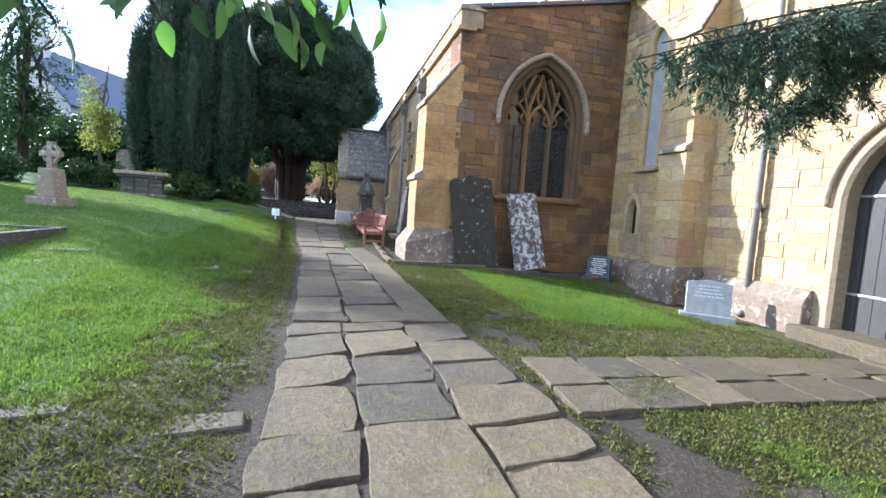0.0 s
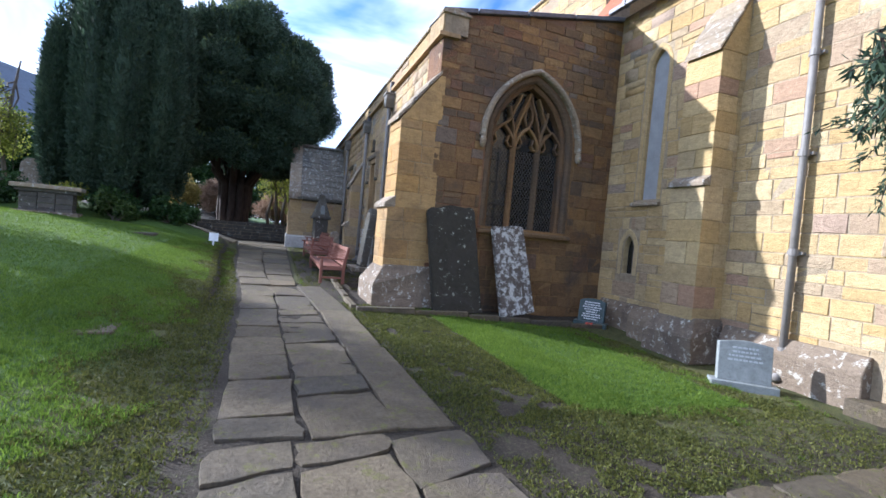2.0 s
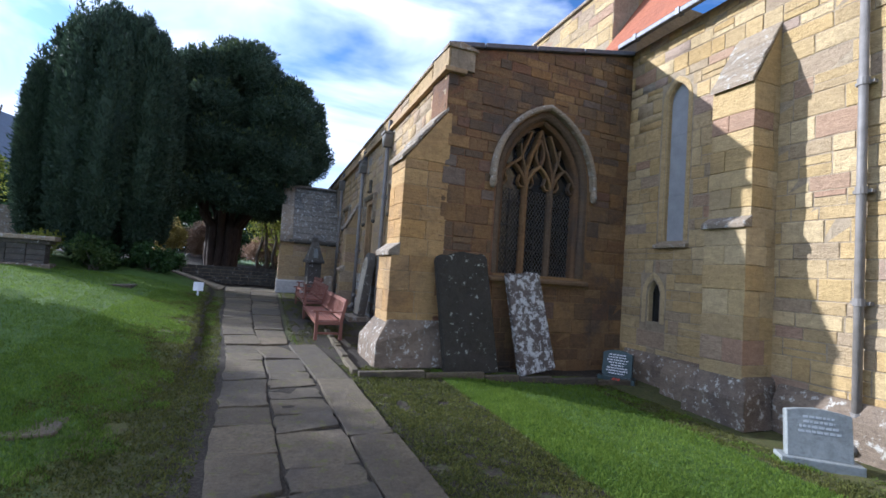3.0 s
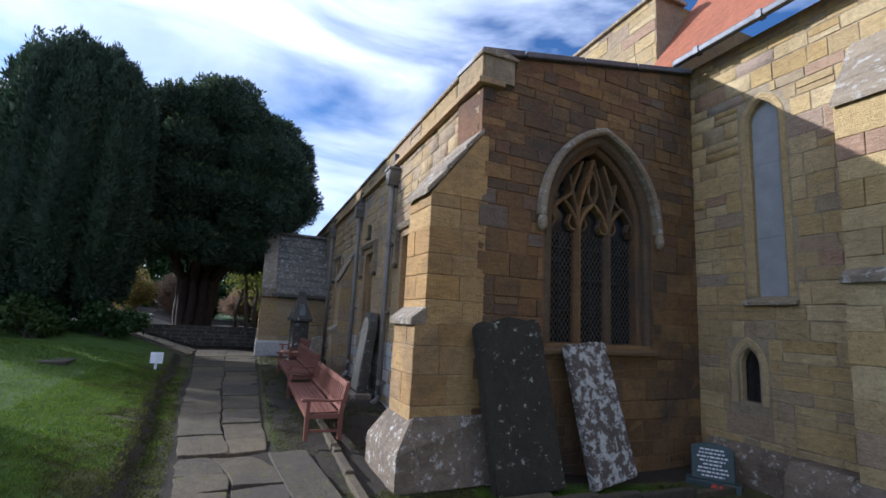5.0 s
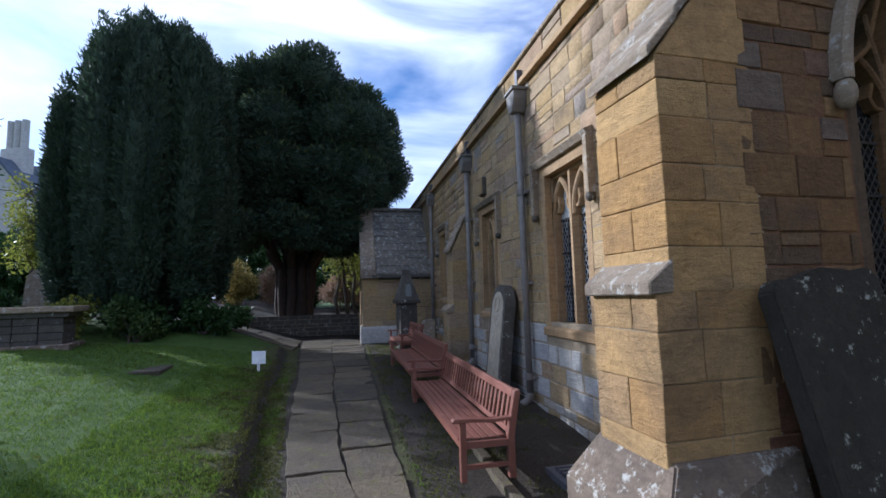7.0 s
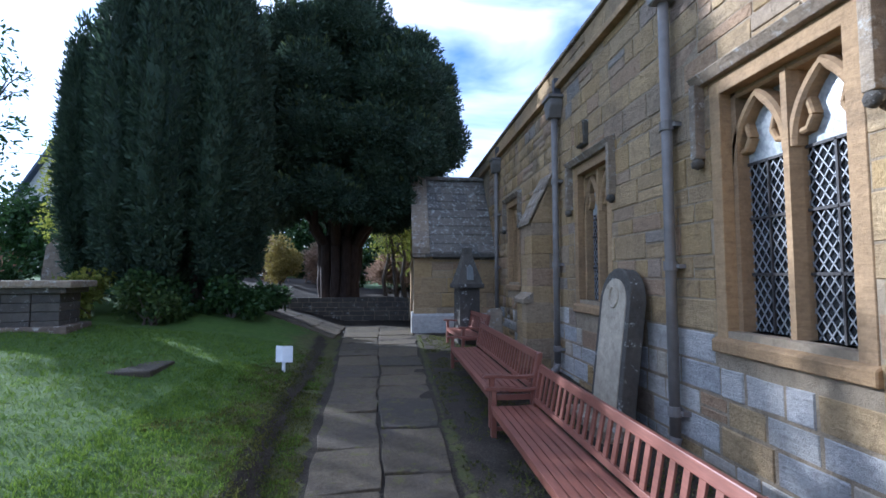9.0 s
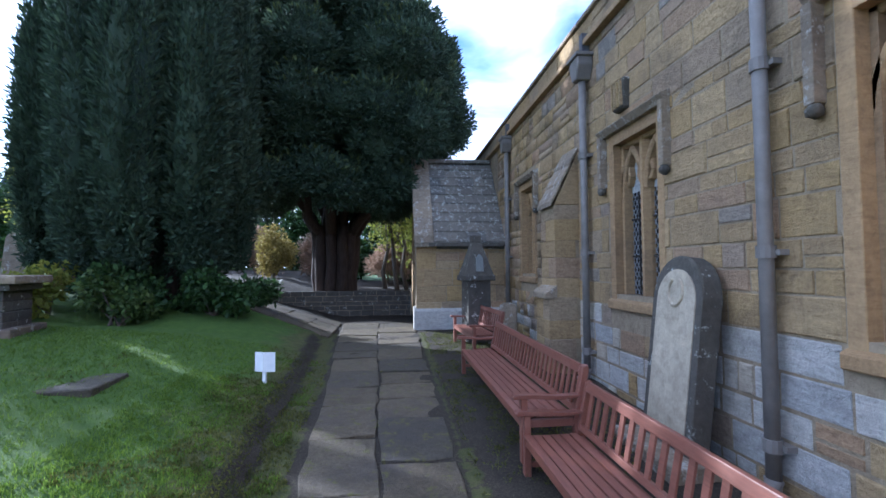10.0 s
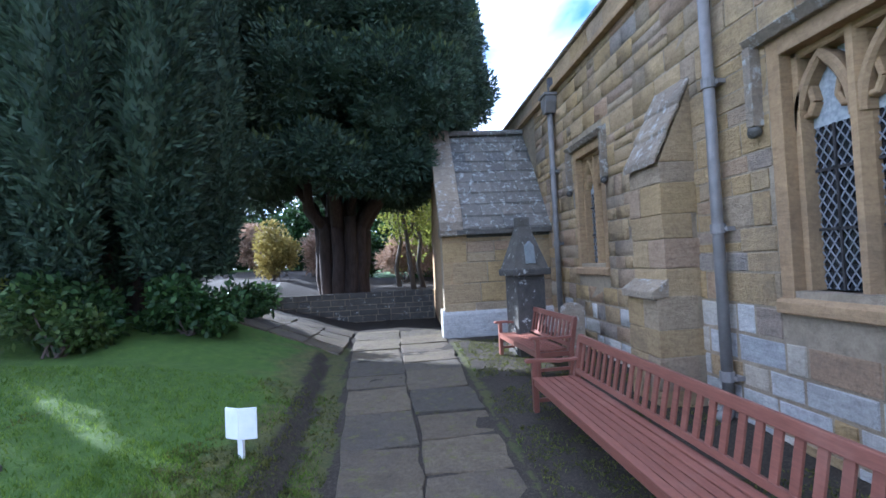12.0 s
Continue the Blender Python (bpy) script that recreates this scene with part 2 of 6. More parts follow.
def ground_material():
    m, nt, b = shader("churchyard_ground", 0.95)
    n1, n2, n3 = tex(nt, 1.3, 6, 0.7), tex(nt, 9, 6, 0.75), tex(nt, 55, 4, 0.7)
    grass = ramp(nt, n2, [(0.25, (0.034, 0.068, 0.010)), (0.55, (0.066, 0.115, 0.016)), (0.8, (0.125, 0.165, 0.028))])
    moss = ramp(nt, n2, [(0.3, (0.038, 0.044, 0.014)), (0.5, (0.075, 0.078, 0.024)), (0.72, (0.15, 0.135, 0.035))])
    earth = ramp(nt, n3, [(0.3, (0.022, 0.018, 0.012)), (0.55, (0.045, 0.035, 0.024)), (0.78, (0.11, 0.092, 0.068))])
    at = nt.nodes.new("ShaderNodeAttribute")
    at.attribute_name = "worn"
    wsum = mix(nt, 1.0, at.outputs["Color"], ramp(nt, n1, [(0.3, (0.0, 0.0, 0.0)), (0.7, (0.5, 0.5, 0.5))]), "ADD")
    g = mix(nt, ramp(nt, wsum, [(0.42, (0, 0, 0)), (0.62, (1, 1, 1))]), grass, moss)
    wsum2 = mix(nt, 1.0, at.outputs["Color"], ramp(nt, n2, [(0.35, (0.0, 0.0, 0.0)), (0.65, (0.55, 0.55, 0.55))]), "ADD")
    g = mix(nt, ramp(nt, wsum2, [(0.84, (0, 0, 0)), (1.06, (1, 1, 1))]), g, earth)
    g = mix(nt, 0.5, g, ramp(nt, n3, [(0.3, (0.45, 0.45, 0.45)), (0.7, (1.2, 1.2, 1.2))]), "MULTIPLY")
    nt.links.new(g, b.inputs["Base Color"])
    bump(nt, b, mix(nt, 0.5, n2, n3), 0.9, 0.03)
    return m

M_GROUND = ground_material()

# ---- helpers for building ----
def thing(name, loc, label, category, group="", kind=""):
    e = new(name)
    e.location = Vector(loc) * U
    e.empty_display_size = 0.2
    return tagged(e, label, category, group, kind)

def top_of(ob):
    while ob.parent:
        ob = ob.parent
    return ob

def finish(name, me, mat, parent, label="", kind=""):
    if mat:
        me.materials.append(mat)
    o = new(name, me)
    if parent:
        o.parent = parent
    return tagged(o, label, "", "", kind)

def part(name, bm, mat, parent=None, label="", M=None, smooth=False, kind=""):
    """Links a bmesh, in plan units, as one mesh under its thing."""
    if M is not None:
        bm.transform(M)
    base = top_of(parent).location.copy() if parent else Vector((0, 0, 0))
    for v in bm.verts:
        v.co = v.co * U - base
    bmesh.ops.recalc_face_normals(bm, faces=bm.faces)
    me = bpy.data.meshes.new(name)
    bm.to_mesh(me)
    bm.free()
    if smooth:
        for p in me.polygons:
            p.use_smooth = True
    return finish(name, me, mat, parent, label, kind)

def solo(name, bm, mat, label, category="", kind="", M=None, group="", smooth=False):
    o = part(name, bm, mat, None, label, M, smooth, kind)
    return tagged(o, label, category, group, kind)

def raw(name, verts, faces, mat, parent=None, label="", kind=""):
    base = np.array(top_of(parent).location) if parent else np.zeros(3)
    me = bpy.data.meshes.new(name)
    v = np.asarray(verts, dtype=np.float32) * U - base
    f = np.asarray(faces, dtype=np.int32)
    me.vertices.add(len(v))
    me.vertices.foreach_set("co", v.astype(np.float32).ravel())
    me.loops.add(f.size)
    me.loops.foreach_set("vertex_index", f.ravel())
    me.polygons.add(len(f))
    me.polygons.foreach_set("loop_start", np.arange(0, f.size, f.shape[1], dtype=np.int32))
    me.update(calc_edges=True)
    return finish(name, me, mat, parent, label, kind)

def box(bm, x0, x1, y0, y1, z0, z1, bev=0.0):
    vs = [bm.verts.new((x, y, z)) for x in (x0, x1) for y in (y0, y1) for z in (z0, z1)]
    fs = [bm.faces.new([vs[i] for i in q]) for q in ((0, 1, 3, 2), (4, 6, 7, 5), (0, 4, 5, 1), (2, 3, 7, 6), (0, 2, 6, 4), (1, 5, 7, 3))]
    if bev:
        es = list({e for f in fs for e in f.edges})
        bmesh.ops.bevel(bm, geom=es, offset=bev, segments=2, profile=0.6, affect="EDGES")
    return bm

def prism(bm, pts, axis, a, b, bev=0.0):
    """Extrudes a polygon: axis 0 gives pts as (y, z), 1 as (x, z), 2 as (x, y)."""
    def at(p, q):
        return {0: (q, p[0], p[1]), 1: (p[0], q, p[1]), 2: (p[0], p[1], q)}[axis]
    lo = [bm.verts.new(at(p, a)) for p in pts]
    hi = [bm.verts.new(at(p, b)) for p in pts]
    n = len(pts)
    fs = [bm.faces.new(lo), bm.faces.new(hi[::-1])]
    fs += [bm.faces.new((lo[i], hi[i], hi[(i + 1) % n], lo[(i + 1) % n])) for i in range(n)]
    if bev:
        es = list({e for f in fs for e in f.edges})
        bmesh.ops.bevel(bm, geom=es, offset=bev, segments=1, affect="EDGES")
    return bm

def tube(bm, path, r, n=8, r1=None):
    """A round bar along a path of points."""
    rings = []
    path = [Vector(p) for p in path]
    for i, p in enumerate(path):
        d = (path[min(i + 1, len(path) - 1)] - path[max(i - 1, 0)]).normalized()
        s = d.orthogonal().normalized() if abs(d.z) > 0.9 else d.cross(Vector((0, 0, 1))).normalized()
        w = d.cross(s)
        rr = r if r1 is None else r + (r1 - r) * i / (len(path) - 1)
        rings.append([bm.verts.new(p + (s * math.cos(2 * math.pi * k / n) + w * math.sin(2 * math.pi * k / n)) * rr) for k in range(n)])
    for a, b in zip(rings, rings[1:]):
        for k in range(n):
            bm.faces.new((a[k], a[(k + 1) % n], b[(k + 1) % n], b[k]))
    bm.faces.new(rings[0])
    bm.faces.new(rings[-1][::-1])
    return bm

def sweep(bm, path, w, d0, d1):
    """A bar of oblong section along a path in the plane of a wall (u, z), from depth d0 to d1."""
    n = len(path)
    rows = []
    for i, (u, z) in enumerate(path):
        a, b = path[max(i - 1, 0)], path[min(i + 1, n - 1)]
        t = Vector((b[0] - a[0], b[1] - a[1])).normalized()
        nx, nz = -t.y * w / 2, t.x * w / 2
        ch = w * 0.28
        cx, cz = -t.y * (w / 2 - ch), t.x * (w / 2 - ch)
        rows.append([bm.verts.new(c) for c in ((u + nx, d1, z + nz), (u + nx, d0 + ch, z + nz), (u + cx, d0, z + cz), (u - cx, d0, z - cz), (u - nx, d0 + ch, z - nz), (u - nx, d1, z - nz))])
    for a, b in zip(rows, rows[1:]):
        for k in range(6):
            bm.faces.new((a[k], a[(k + 1) % 6], b[(k + 1) % 6], b[k]))
    bm.faces.new(rows[0])
    bm.faces.new(rows[-1][::-1])
    return bm

def arch(uc, half, zs, rise, n=10):
    """A pointed arch from its left spring over the apex to its right spring, as (u, z)."""
    r = (half * half + rise * rise) / (2 * half)
    out = []
    for i in range(n + 1):
        a = math.asin(min(1, rise / r)) * i / n
        out.append((uc - half + r - r * math.cos(a), zs + r * math.sin(a)))
    return out + [(2 * uc - u, z) for u, z in out[-2::-1]]

def arch_span(uc, half, z0, zs, rise):
    """For each height the stretch that the opening takes up."""
    r = (half * half + rise * rise) / (2 * half)
    def span(z):
        if z < z0 or z > zs + rise:
            return None
        if z <= zs:
            return (uc - half, uc + half)
        h = half - (r - math.sqrt(max(0.0, r * r - (z - zs) ** 2)))
        return (uc - h, uc + h)
    return span

def rect_span(u0, u1, z0, z1):
    return lambda z: (u0, u1) if z0 <= z <= z1 else None

def wall_mesh(u0, u1, z0, tops, thick, holes):
    """A wall in the plane of u and z with openings; tops gives its height at u0 and u1; a hole is (u0, u1, z0, z1, arch or None)."""
    bm = bmesh.new()
    def top(u):
        return tops[0] + (tops[1] - tops[0]) * (u - u0) / (u1 - u0)
    cuts = sorted({u0, u1, *[c for h in holes for c in h[:2]]})
    for a, b in zip(cuts, cuts[1:]):
        mid = (a + b) / 2
        inside = sorted([h for h in holes if h[0] <= mid <= h[1]], key=lambda h: h[2])
        z = z0
        for h in inside:
            prism(bm, [(a, z), (b, z), (b, h[2]), (a, h[2])], 1, 0.003, thick)
            z = h[3]
        prism(bm, [(a, z), (b, z), (b, top(b)), (a, top(a))], 1, 0.003, thick)
    for h in holes:
        if h[4]:
            pts = h[4]
            k = len(pts) // 2
            prism(bm, [(h[0], h[3]), *pts[: k + 1]][::-1], 1, 0.004, thick - 0.001)
            prism(bm, [*pts[k:], (h[1], h[3])][::-1], 1, 0.004, thick - 0.001)
    return bm

STONE_MESHES = {}

def stone_variant(k, mat):
    key = (k, mat.name)
    if key not in STONE_MESHES:
        r = random.Random(100 + k)
        cu, cz, cd = 0.010 + 0.014 * r.random(), 0.025 + 0.03 * r.random(), 0.12
        j = lambda s: (r.random() - 0.5) * s
        out = [(0, 0), (1, 0), (1, 1), (0, 1)]
        inn = [(cu, cz), (1 - cu, cz), (1 - cu, 1 - cz), (cu, 1 - cz)]
        vs = [(u, 1.0, z) for u, z in out] + [(u + j(0.02), cd + j(0.2), z + j(0.04)) for u, z in out]
        vs += [(u + j(0.02), j(0.24), z + j(0.05)) for u, z in inn]
        fs = [(8, 9, 10, 11)] + [(4 + i, 4 + (i + 1) % 4, 8 + (i + 1) % 4, 8 + i) for i in range(4)] + [(i, (i + 1) % 4, 4 + (i + 1) % 4, 4 + i) for i in range(4)]
        me = bpy.data.meshes.new("wall_stone")
        me.from_pydata(vs, [], fs)
        me.materials.append(mat)
        STONE_MESHES[key] = (me, np.array(vs), np.array(fs))
    return STONE_MESHES[key]

def courses(seed, u0, u1, z0, z1, hh, ll, spans=(), joint=0.012, top=None):
    r = random.Random(seed)
    rects = []
    z = z0
    while z < z1 - 0.03:
        h = min(r.uniform(*hh), z1 - z)
        if z1 - z - h < 0.06:
            h = z1 - z
        u = u0 - r.random() * ll[0]
        while u < u1:
            l = r.uniform(*ll)
            pieces = [(max(u, u0), min(u + l, u1))]
            for sp in spans:
                got = [s for s in (sp(z + 0.01), sp(z + h * 0.5), sp(z + h - 0.01)) if s]
                if got:
                    a, b = min(s[0] for s in got), max(s[1] for s in got)
                    pieces = [q for p in pieces for q in ((p[0], min(p[1], a)), (max(p[0], b), p[1]))]
            for a, b in pieces:
                if b - a > 0.05 and (top is None or z + h < top((a + b) / 2) + 0.02):
                    if r.random() < 0.12 and h > 0.2:
                        m_ = z + h * r.uniform(0.4, 0.6)
                        rects += [(a + joint / 2, b - joint / 2, z + joint / 2, m_ - joint / 2), (a + joint / 2, b - joint / 2, m_ + joint / 2, z + h - joint / 2)]
                    else:
                        rects.append((a + joint / 2, b - joint / 2, z + joint / 2, z + h - joint / 2))
            u += l
        z += h
    return rects

def lay(parent, M, rects, mats, seed, near, name="stone", depth=0.06, limit=300, pick=None):
    """Lays stones on a wall: the ones nearest to near, by plan, as parts, the rest joined."""
    r = random.Random(seed)
    rects = sorted(rects, key=lambda q: abs((q[0] + q[1]) / 2 - near[0]) + 0.6 * abs((q[2] + q[3]) / 2 - near[1]))
    rest = {}
    MU = Matrix.Diagonal((U, U, U, 1)) @ M
    for i, (a, b, c, d) in enumerate(rects):
        mat = pick(r, (a + b) / 2, (c + d) / 2) if pick else mats
        me, vs, fs = stone_variant(r.randrange(8), mat)
        out = -r.uniform(0.0, 0.010)
        L = Matrix.Translation((a, out, c)) @ Matrix.Diagonal((b - a, depth, d - c, 1))
        if i < limit:
            o = new(name, me)
            o.parent = parent
            o.matrix_local = MU @ L
        else:
            w = np.array(M @ L)
            p = vs @ w[:3, :3].T + w[:3, 3]
            vv, ff, n = rest.setdefault(mat.name, ([], [], [0]))
            vv.append(p)
            ff.append(fs + n[0])
            n[0] += len(p)
    for mn, (vv, ff, n) in rest.items():
        raw("stonework", np.vstack(vv), np.vstack(ff), bpy.data.materials[mn], parent, "", "stuff")

def sprays(name, pos, aim, size, n, width, mat, parent, seed=0, droop=0.0, spread=0.9, label="", kind="stuff"):
    """Many small sprays: n narrow leaves fan out at each place, along aim."""
    r = np.random.default_rng(seed)
    N = len(pos)
    P = np.repeat(pos, n, 0)
    A = np.repeat(aim, n, 0) + r.normal(0, spread, (N * n, 3))
    A[:, 2] -= droop
    A /= np.linalg.norm(A, axis=1, keepdims=True) + 1e-9
    L = (np.repeat(size, n) if np.ndim(size) else np.full(N * n, size)) * r.uniform(0.6, 1.25, N * n)
    S = np.cross(A, r.normal(0, 1, (N * n, 3)))
    S /= np.linalg.norm(S, axis=1, keepdims=True) + 1e-9
    P = P + r.normal(0, 0.25, P.shape) * L[:, None]
    W = L * width
    a, b, c, d = P, P + A * (L * 0.5)[:, None] + S * W[:, None], P + A * L[:, None], P + A * (L * 0.5)[:, None] - S * W[:, None]
    v = np.stack([a, b, c, d], 1).reshape(-1, 3)
    f = np.arange(len(v)).reshape(-1, 4)
    return raw(name, v, f, mat, parent, label, kind)


def rough_slab(bm, amount, cuts=0):
    for v in bm.verts:
        v.co += Vector((noise.noise(v.co * 5), noise.noise(v.co * 5 + Vector((7, 0, 0))), noise.noise(v.co * 5 + Vector((0, 7, 0))))) * amount
    return bm


# ---- lie of the land ----
def path_z(y):
    return float(np.interp(y, [-8, 0, 3, 5, 7, 9, 11, 13, 15, 18, 22, 24, 26, 40, 120], [-0.2, 0.0, 0.12, 0.18, 0.25, 0.31, 0.38, 0.45, 0.54, 0.58, 0.62, 0.72, 1.1, 1.5, 1.6]))

def left_edge(y):
    return float(np.interp(y, [-5, 2, 4.5, 6.5, 9, 11, 14.5, 16.5, 20.5, 24], [-0.6, -0.42, -0.4, -0.47, -0.58, -0.72, -1.08, -1.16, -1.5, -1.7]))

def right_edge(y):
    return float(np.interp(y, [-5, 2, 4.4, 4.6, 10.5, 10.7, 15, 20, 24], [1.6, 1.55, 1.35, 1.28, 0.94, 0.36, 0.27, 0.30, 0.3]))

def ground_z(x, y):
    z = path_z(y)
    l = left_edge(y) - x
    if l > 0:
        fall = min(1.0, max(0.0, (24.0 - y) / 3.0))
        up = float(np.interp(l, [0, 0.35, 1.0, 2.4, 5, 9, 60], [0.0, 0.03, 0.15, 0.36, 0.52, 0.66, 1.2]))
        steep = float(np.interp(y, [-4, 3, 8, 16], [0.25, 0.45, 0.9, 1.15]))
        z += up * steep * (0.35 + 0.65 * fall)
        z += float(np.interp(l, [0, 0.5, 2.5, 6], [0.0, 0.08, 0.42, 0.45])) * float(np.interp(y, [18.5, 20.5], [0, 1]))
        z += float(np.interp(l, [0, 0.36, 0.41, 60], [0, 0, 0.11, 0.10])) * float(np.interp(y, [8, 10, 19, 21], [0, 1, 1, 0]))
    rr = x - right_edge(y)
    if rr > 0:
        z -= float(np.interp(rr, [0, 1.5, 4.5, 60], [0.0, 0.06, 0.24, 0.36])) * float(np.interp(y, [0, 9, 12], [0.8, 1.0, 0.0]))
    return z

def worn_at(x, y):
    w = 0.0
    l = left_edge(y) - x
    r = x - right_edge(y)
    if l < 0 and r < 0:
        return 1.1
    if l > -3:
        w = max(w, float(np.interp(l, [-3, 0.1, 0.5, 1.0, 1.5], [0.8, 0.72, 0.55, 0.28, 0.0])) * float(np.interp(y, [3, 5, 9, 14], [1.15, 1, 0.95, 0.7])))
    if r > -0.3:
        w = max(w, float(np.interp(r, [0, 0.3, 0.7, 1.2], [0.55, 0.58, 0.42, 0.0])))
        if y < 4.9 and x > 1.2:
            w = max(w, float(np.interp(abs(y - (2.8 + 0.08 * (x - 1.5))), [0, 1.0, 1.7, 2.4], [0.8, 0.7, 0.5, 0.0])))
        if x > 5.0 and y < 10:
            w = max(w, 0.45)
    if y < 3.2:
        w = max(w, float(np.interp(l, [0, 1.2, 2.4], [0.9, 0.75, 0.0])) * float(np.interp(y, [2.2, 3.2], [1, 0])) if l > 0 else w)
    if y > 9.2 and x > right_edge(y) + 0.15:
        w = max(w, 1.0)
    if 8.5 < y < 20 and 0.28 < l < 0.5:
        w = max(w, 0.82)
    if y > 21.0 and x > -9:
        w = max(w, 0.95)
    return w

def build_ground():
    xs = np.concatenate([np.linspace(-150, -14, 26)[:-1], np.linspace(-14, -4, 50)[:-1], np.linspace(-4, 7, 130)[:-1], np.linspace(7, 150, 26)])
    ys = np.concatenate([np.linspace(-120, -4, 22)[:-1], np.linspace(-4, 24, 260)[:-1], np.linspace(24, 46, 50)[:-1], np.linspace(46, 220, 24)])
    X, Y = np.meshgrid(xs, ys)
    Z, Wn = np.zeros_like(X), np.zeros_like(X)
    for i in range(X.shape[0]):
        for j in range(X.shape[1]):
            x, y = X[i, j], Y[i, j]
            near = -14 < x < 7.5 and -4 < y < 37
            rough = 0.025 * noise.noise((x * 1.7, y * 1.7, 0.3)) + 0.016 * noise.noise((x * 6, y * 6, 1.3)) if near else 0
            sunk = 0.002 if (left_edge(y) + 0.06 < x < right_edge(y) - 0.06 and near) or (1.5 < x < 6.2 and abs(y - (2.85 + 0.08 * (x - 1.5))) < 0.5) else 0.0
            Z[i, j] = ground_z(x, y) - 0.02 - sunk + rough
            Wn[i, j] = worn_at(x, y) if near else 0.1
    v = np.stack([X, Y, Z], -1).reshape(-1, 3)
    ny, nx = X.shape
    idx = np.arange(nx * ny).reshape(ny, nx)
    f = np.stack([idx[:-1, :-1], idx[:-1, 1:], idx[1:, 1:], idx[1:, :-1]], -1).reshape(-1, 4)
    o = raw("ground", v, f, M_GROUND, None, "mown churchyard lawn with mossy worn verges", "structure")
    a = o.data.attributes.new("worn", "FLOAT", "POINT")
    a.data.foreach_set("value", Wn.astype(np.float32).ravel())
    for p in o.data.polygons:
        p.use_smooth = True
    tagged(o, "", "ground")
    return o

GROUND = build_ground()

# ---- the church: walls ----
SKEW = 3.0
M_E = pose(2.5, 9.42, 0, 0, 0, SKEW)            # east wall of the aisle: u to the right, depth inwards
M_S = pose(2.5, 24.0, 0, 0, 0, -90)              # south wall of the aisle: u = 24 - y
M_N = pose(6.62, 12.0, 0, 0, 0, -90)             # south wall of the nave: u = 12 - y
E_LEN = 4.12

def pane_grid(bm, u0, u1, z0, z1, d, pitch=0.072, w=0.0072):
    """A diamond lattice of lead bars, clipped to an oblong."""
    slope = 1.5
    span = (z1 - z0) / slope
    k = u0 - span
    while k < u1 + span:
        for sgn in (1, -1):
            pts = []
            a = (k, z0) if sgn > 0 else (k, z1)
            lo, hi = max(u0, k), min(u1, k + span)
            if hi - lo > 0.01:
                za = a[1] + sgn * (lo - k) * slope
                zb = a[1] + sgn * (hi - k) * slope
                n = Vector((-(zb - za), hi - lo)).normalized() * w / 2
                pts = [(lo + n.x, za + n.y), (lo - n.x, za - n.y), (hi - n.x, zb - n.y), (hi + n.x, zb + n.y)]
                vs = [bm.verts.new((p[0], d, p[1])) for p in pts] + [bm.verts.new((p[0], d + 0.008, p[1])) for p in pts]
                bm.faces.new(vs[:4])
                bm.faces.new(vs[7:3:-1])
                for i in range(4):
                    bm.faces.new((vs[i], vs[4 + i], vs[4 + (i + 1) % 4], vs[(i + 1) % 4]))
        k += pitch
    return bm

# east wall
EW = dict(uc=2.07, half=0.97, z0=1.86, zs=3.58, rise=1.30)
e_top = (5.62, 6.52)
e_arch = arch(EW["uc"], EW["half"], EW["zs"], EW["rise"])
wall_east = solo("wall_east", wall_mesh(0.0, E_LEN, -0.2, e_top, 0.7, [(EW["uc"] - EW["half"], EW["uc"] + EW["half"], EW["z0"], EW["zs"] + EW["rise"], e_arch)]), M_BROWN,
                 "brown sandstone aisle end wall with a traceried window", "wall", "structure", M_E)
# nave wall
lancet = dict(uc=3.52, half=0.23, z0=2.65, zs=5.24, rise=0.34)
niche = dict(uc=3.15, half=0.15, z0=1.16, zs=1.66, rise=0.27)
door = dict(uc=8.38, half=0.86, z0=0.10, zs=1.80, rise=1.10)
n_holes = [(q["uc"] - q["half"], q["uc"] + q["half"], q["z0"], q["zs"] + q["rise"], arch(q["uc"], q["half"], q["zs"], q["rise"])) for q in (niche, lancet, door)]
wall_nave = solo("wall_nave", wall_mesh(0.6, 16.0, -0.4, (6.62, 6.62), 0.8, n_holes), M_MORTAR, "sunlit ochre sandstone nave wall of squared blocks", "wall", "structure", M_N)
# south wall of the aisle
S_WIN = [(24 - 12.62, 24 - 11.52, 1.65, 3.64), (24 - 15.64, 24 - 14.66, 1.76, 3.62), (24 - 19.82, 24 - 18.86, 1.97, 3.74)]
wall_south = solo("wall_south", wall_mesh(-12.0, 14.25, -0.2, (5.22, 5.22), 0.7, [(a, b, c, d, None) for a, b, c, d in S_WIN]), M_MORTAR,
                  "weathered sandstone aisle wall with limewashed rubble at its foot", "wall", "structure", M_S)

# parapet, string course, coping
bm = bmesh.new()
box(bm, -12, 14.66, -0.10, 0.3, 5.20, 5.28, 0.015)
solo("string_course", bm, M_DRESS, "moulded sandstone string course under the parapet", "trim", "structure", M_S)
par = solo("parapet", box(bmesh.new(), -12, 14.62, 0.0, 0.45, 5.28, 5.62), M_MORTAR, "low sandstone parapet of the aisle", "wall", "structure", M_S)
bm = bmesh.new()
prism(bm, [(-0.07, 5.62), (0.5, 5.62), (0.5, 5.66), (0.2, 5.74), (-0.07, 5.68)], 0, -12, 14.66, 0.01)
solo("parapet_coping", bm, M_COPING, "lichened stone coping along the parapet", "trim", "structure", M_S)
bm = bmesh.new()
box(bm, -0.04, 0.34, -0.03, 0.66, 5.26, 5.64, 0.015)
solo("corner_stone", bm, M_SOUTH, "worn corner block at the end of the parapet", "trim", "structure", M_E)
bm = bmesh.new()
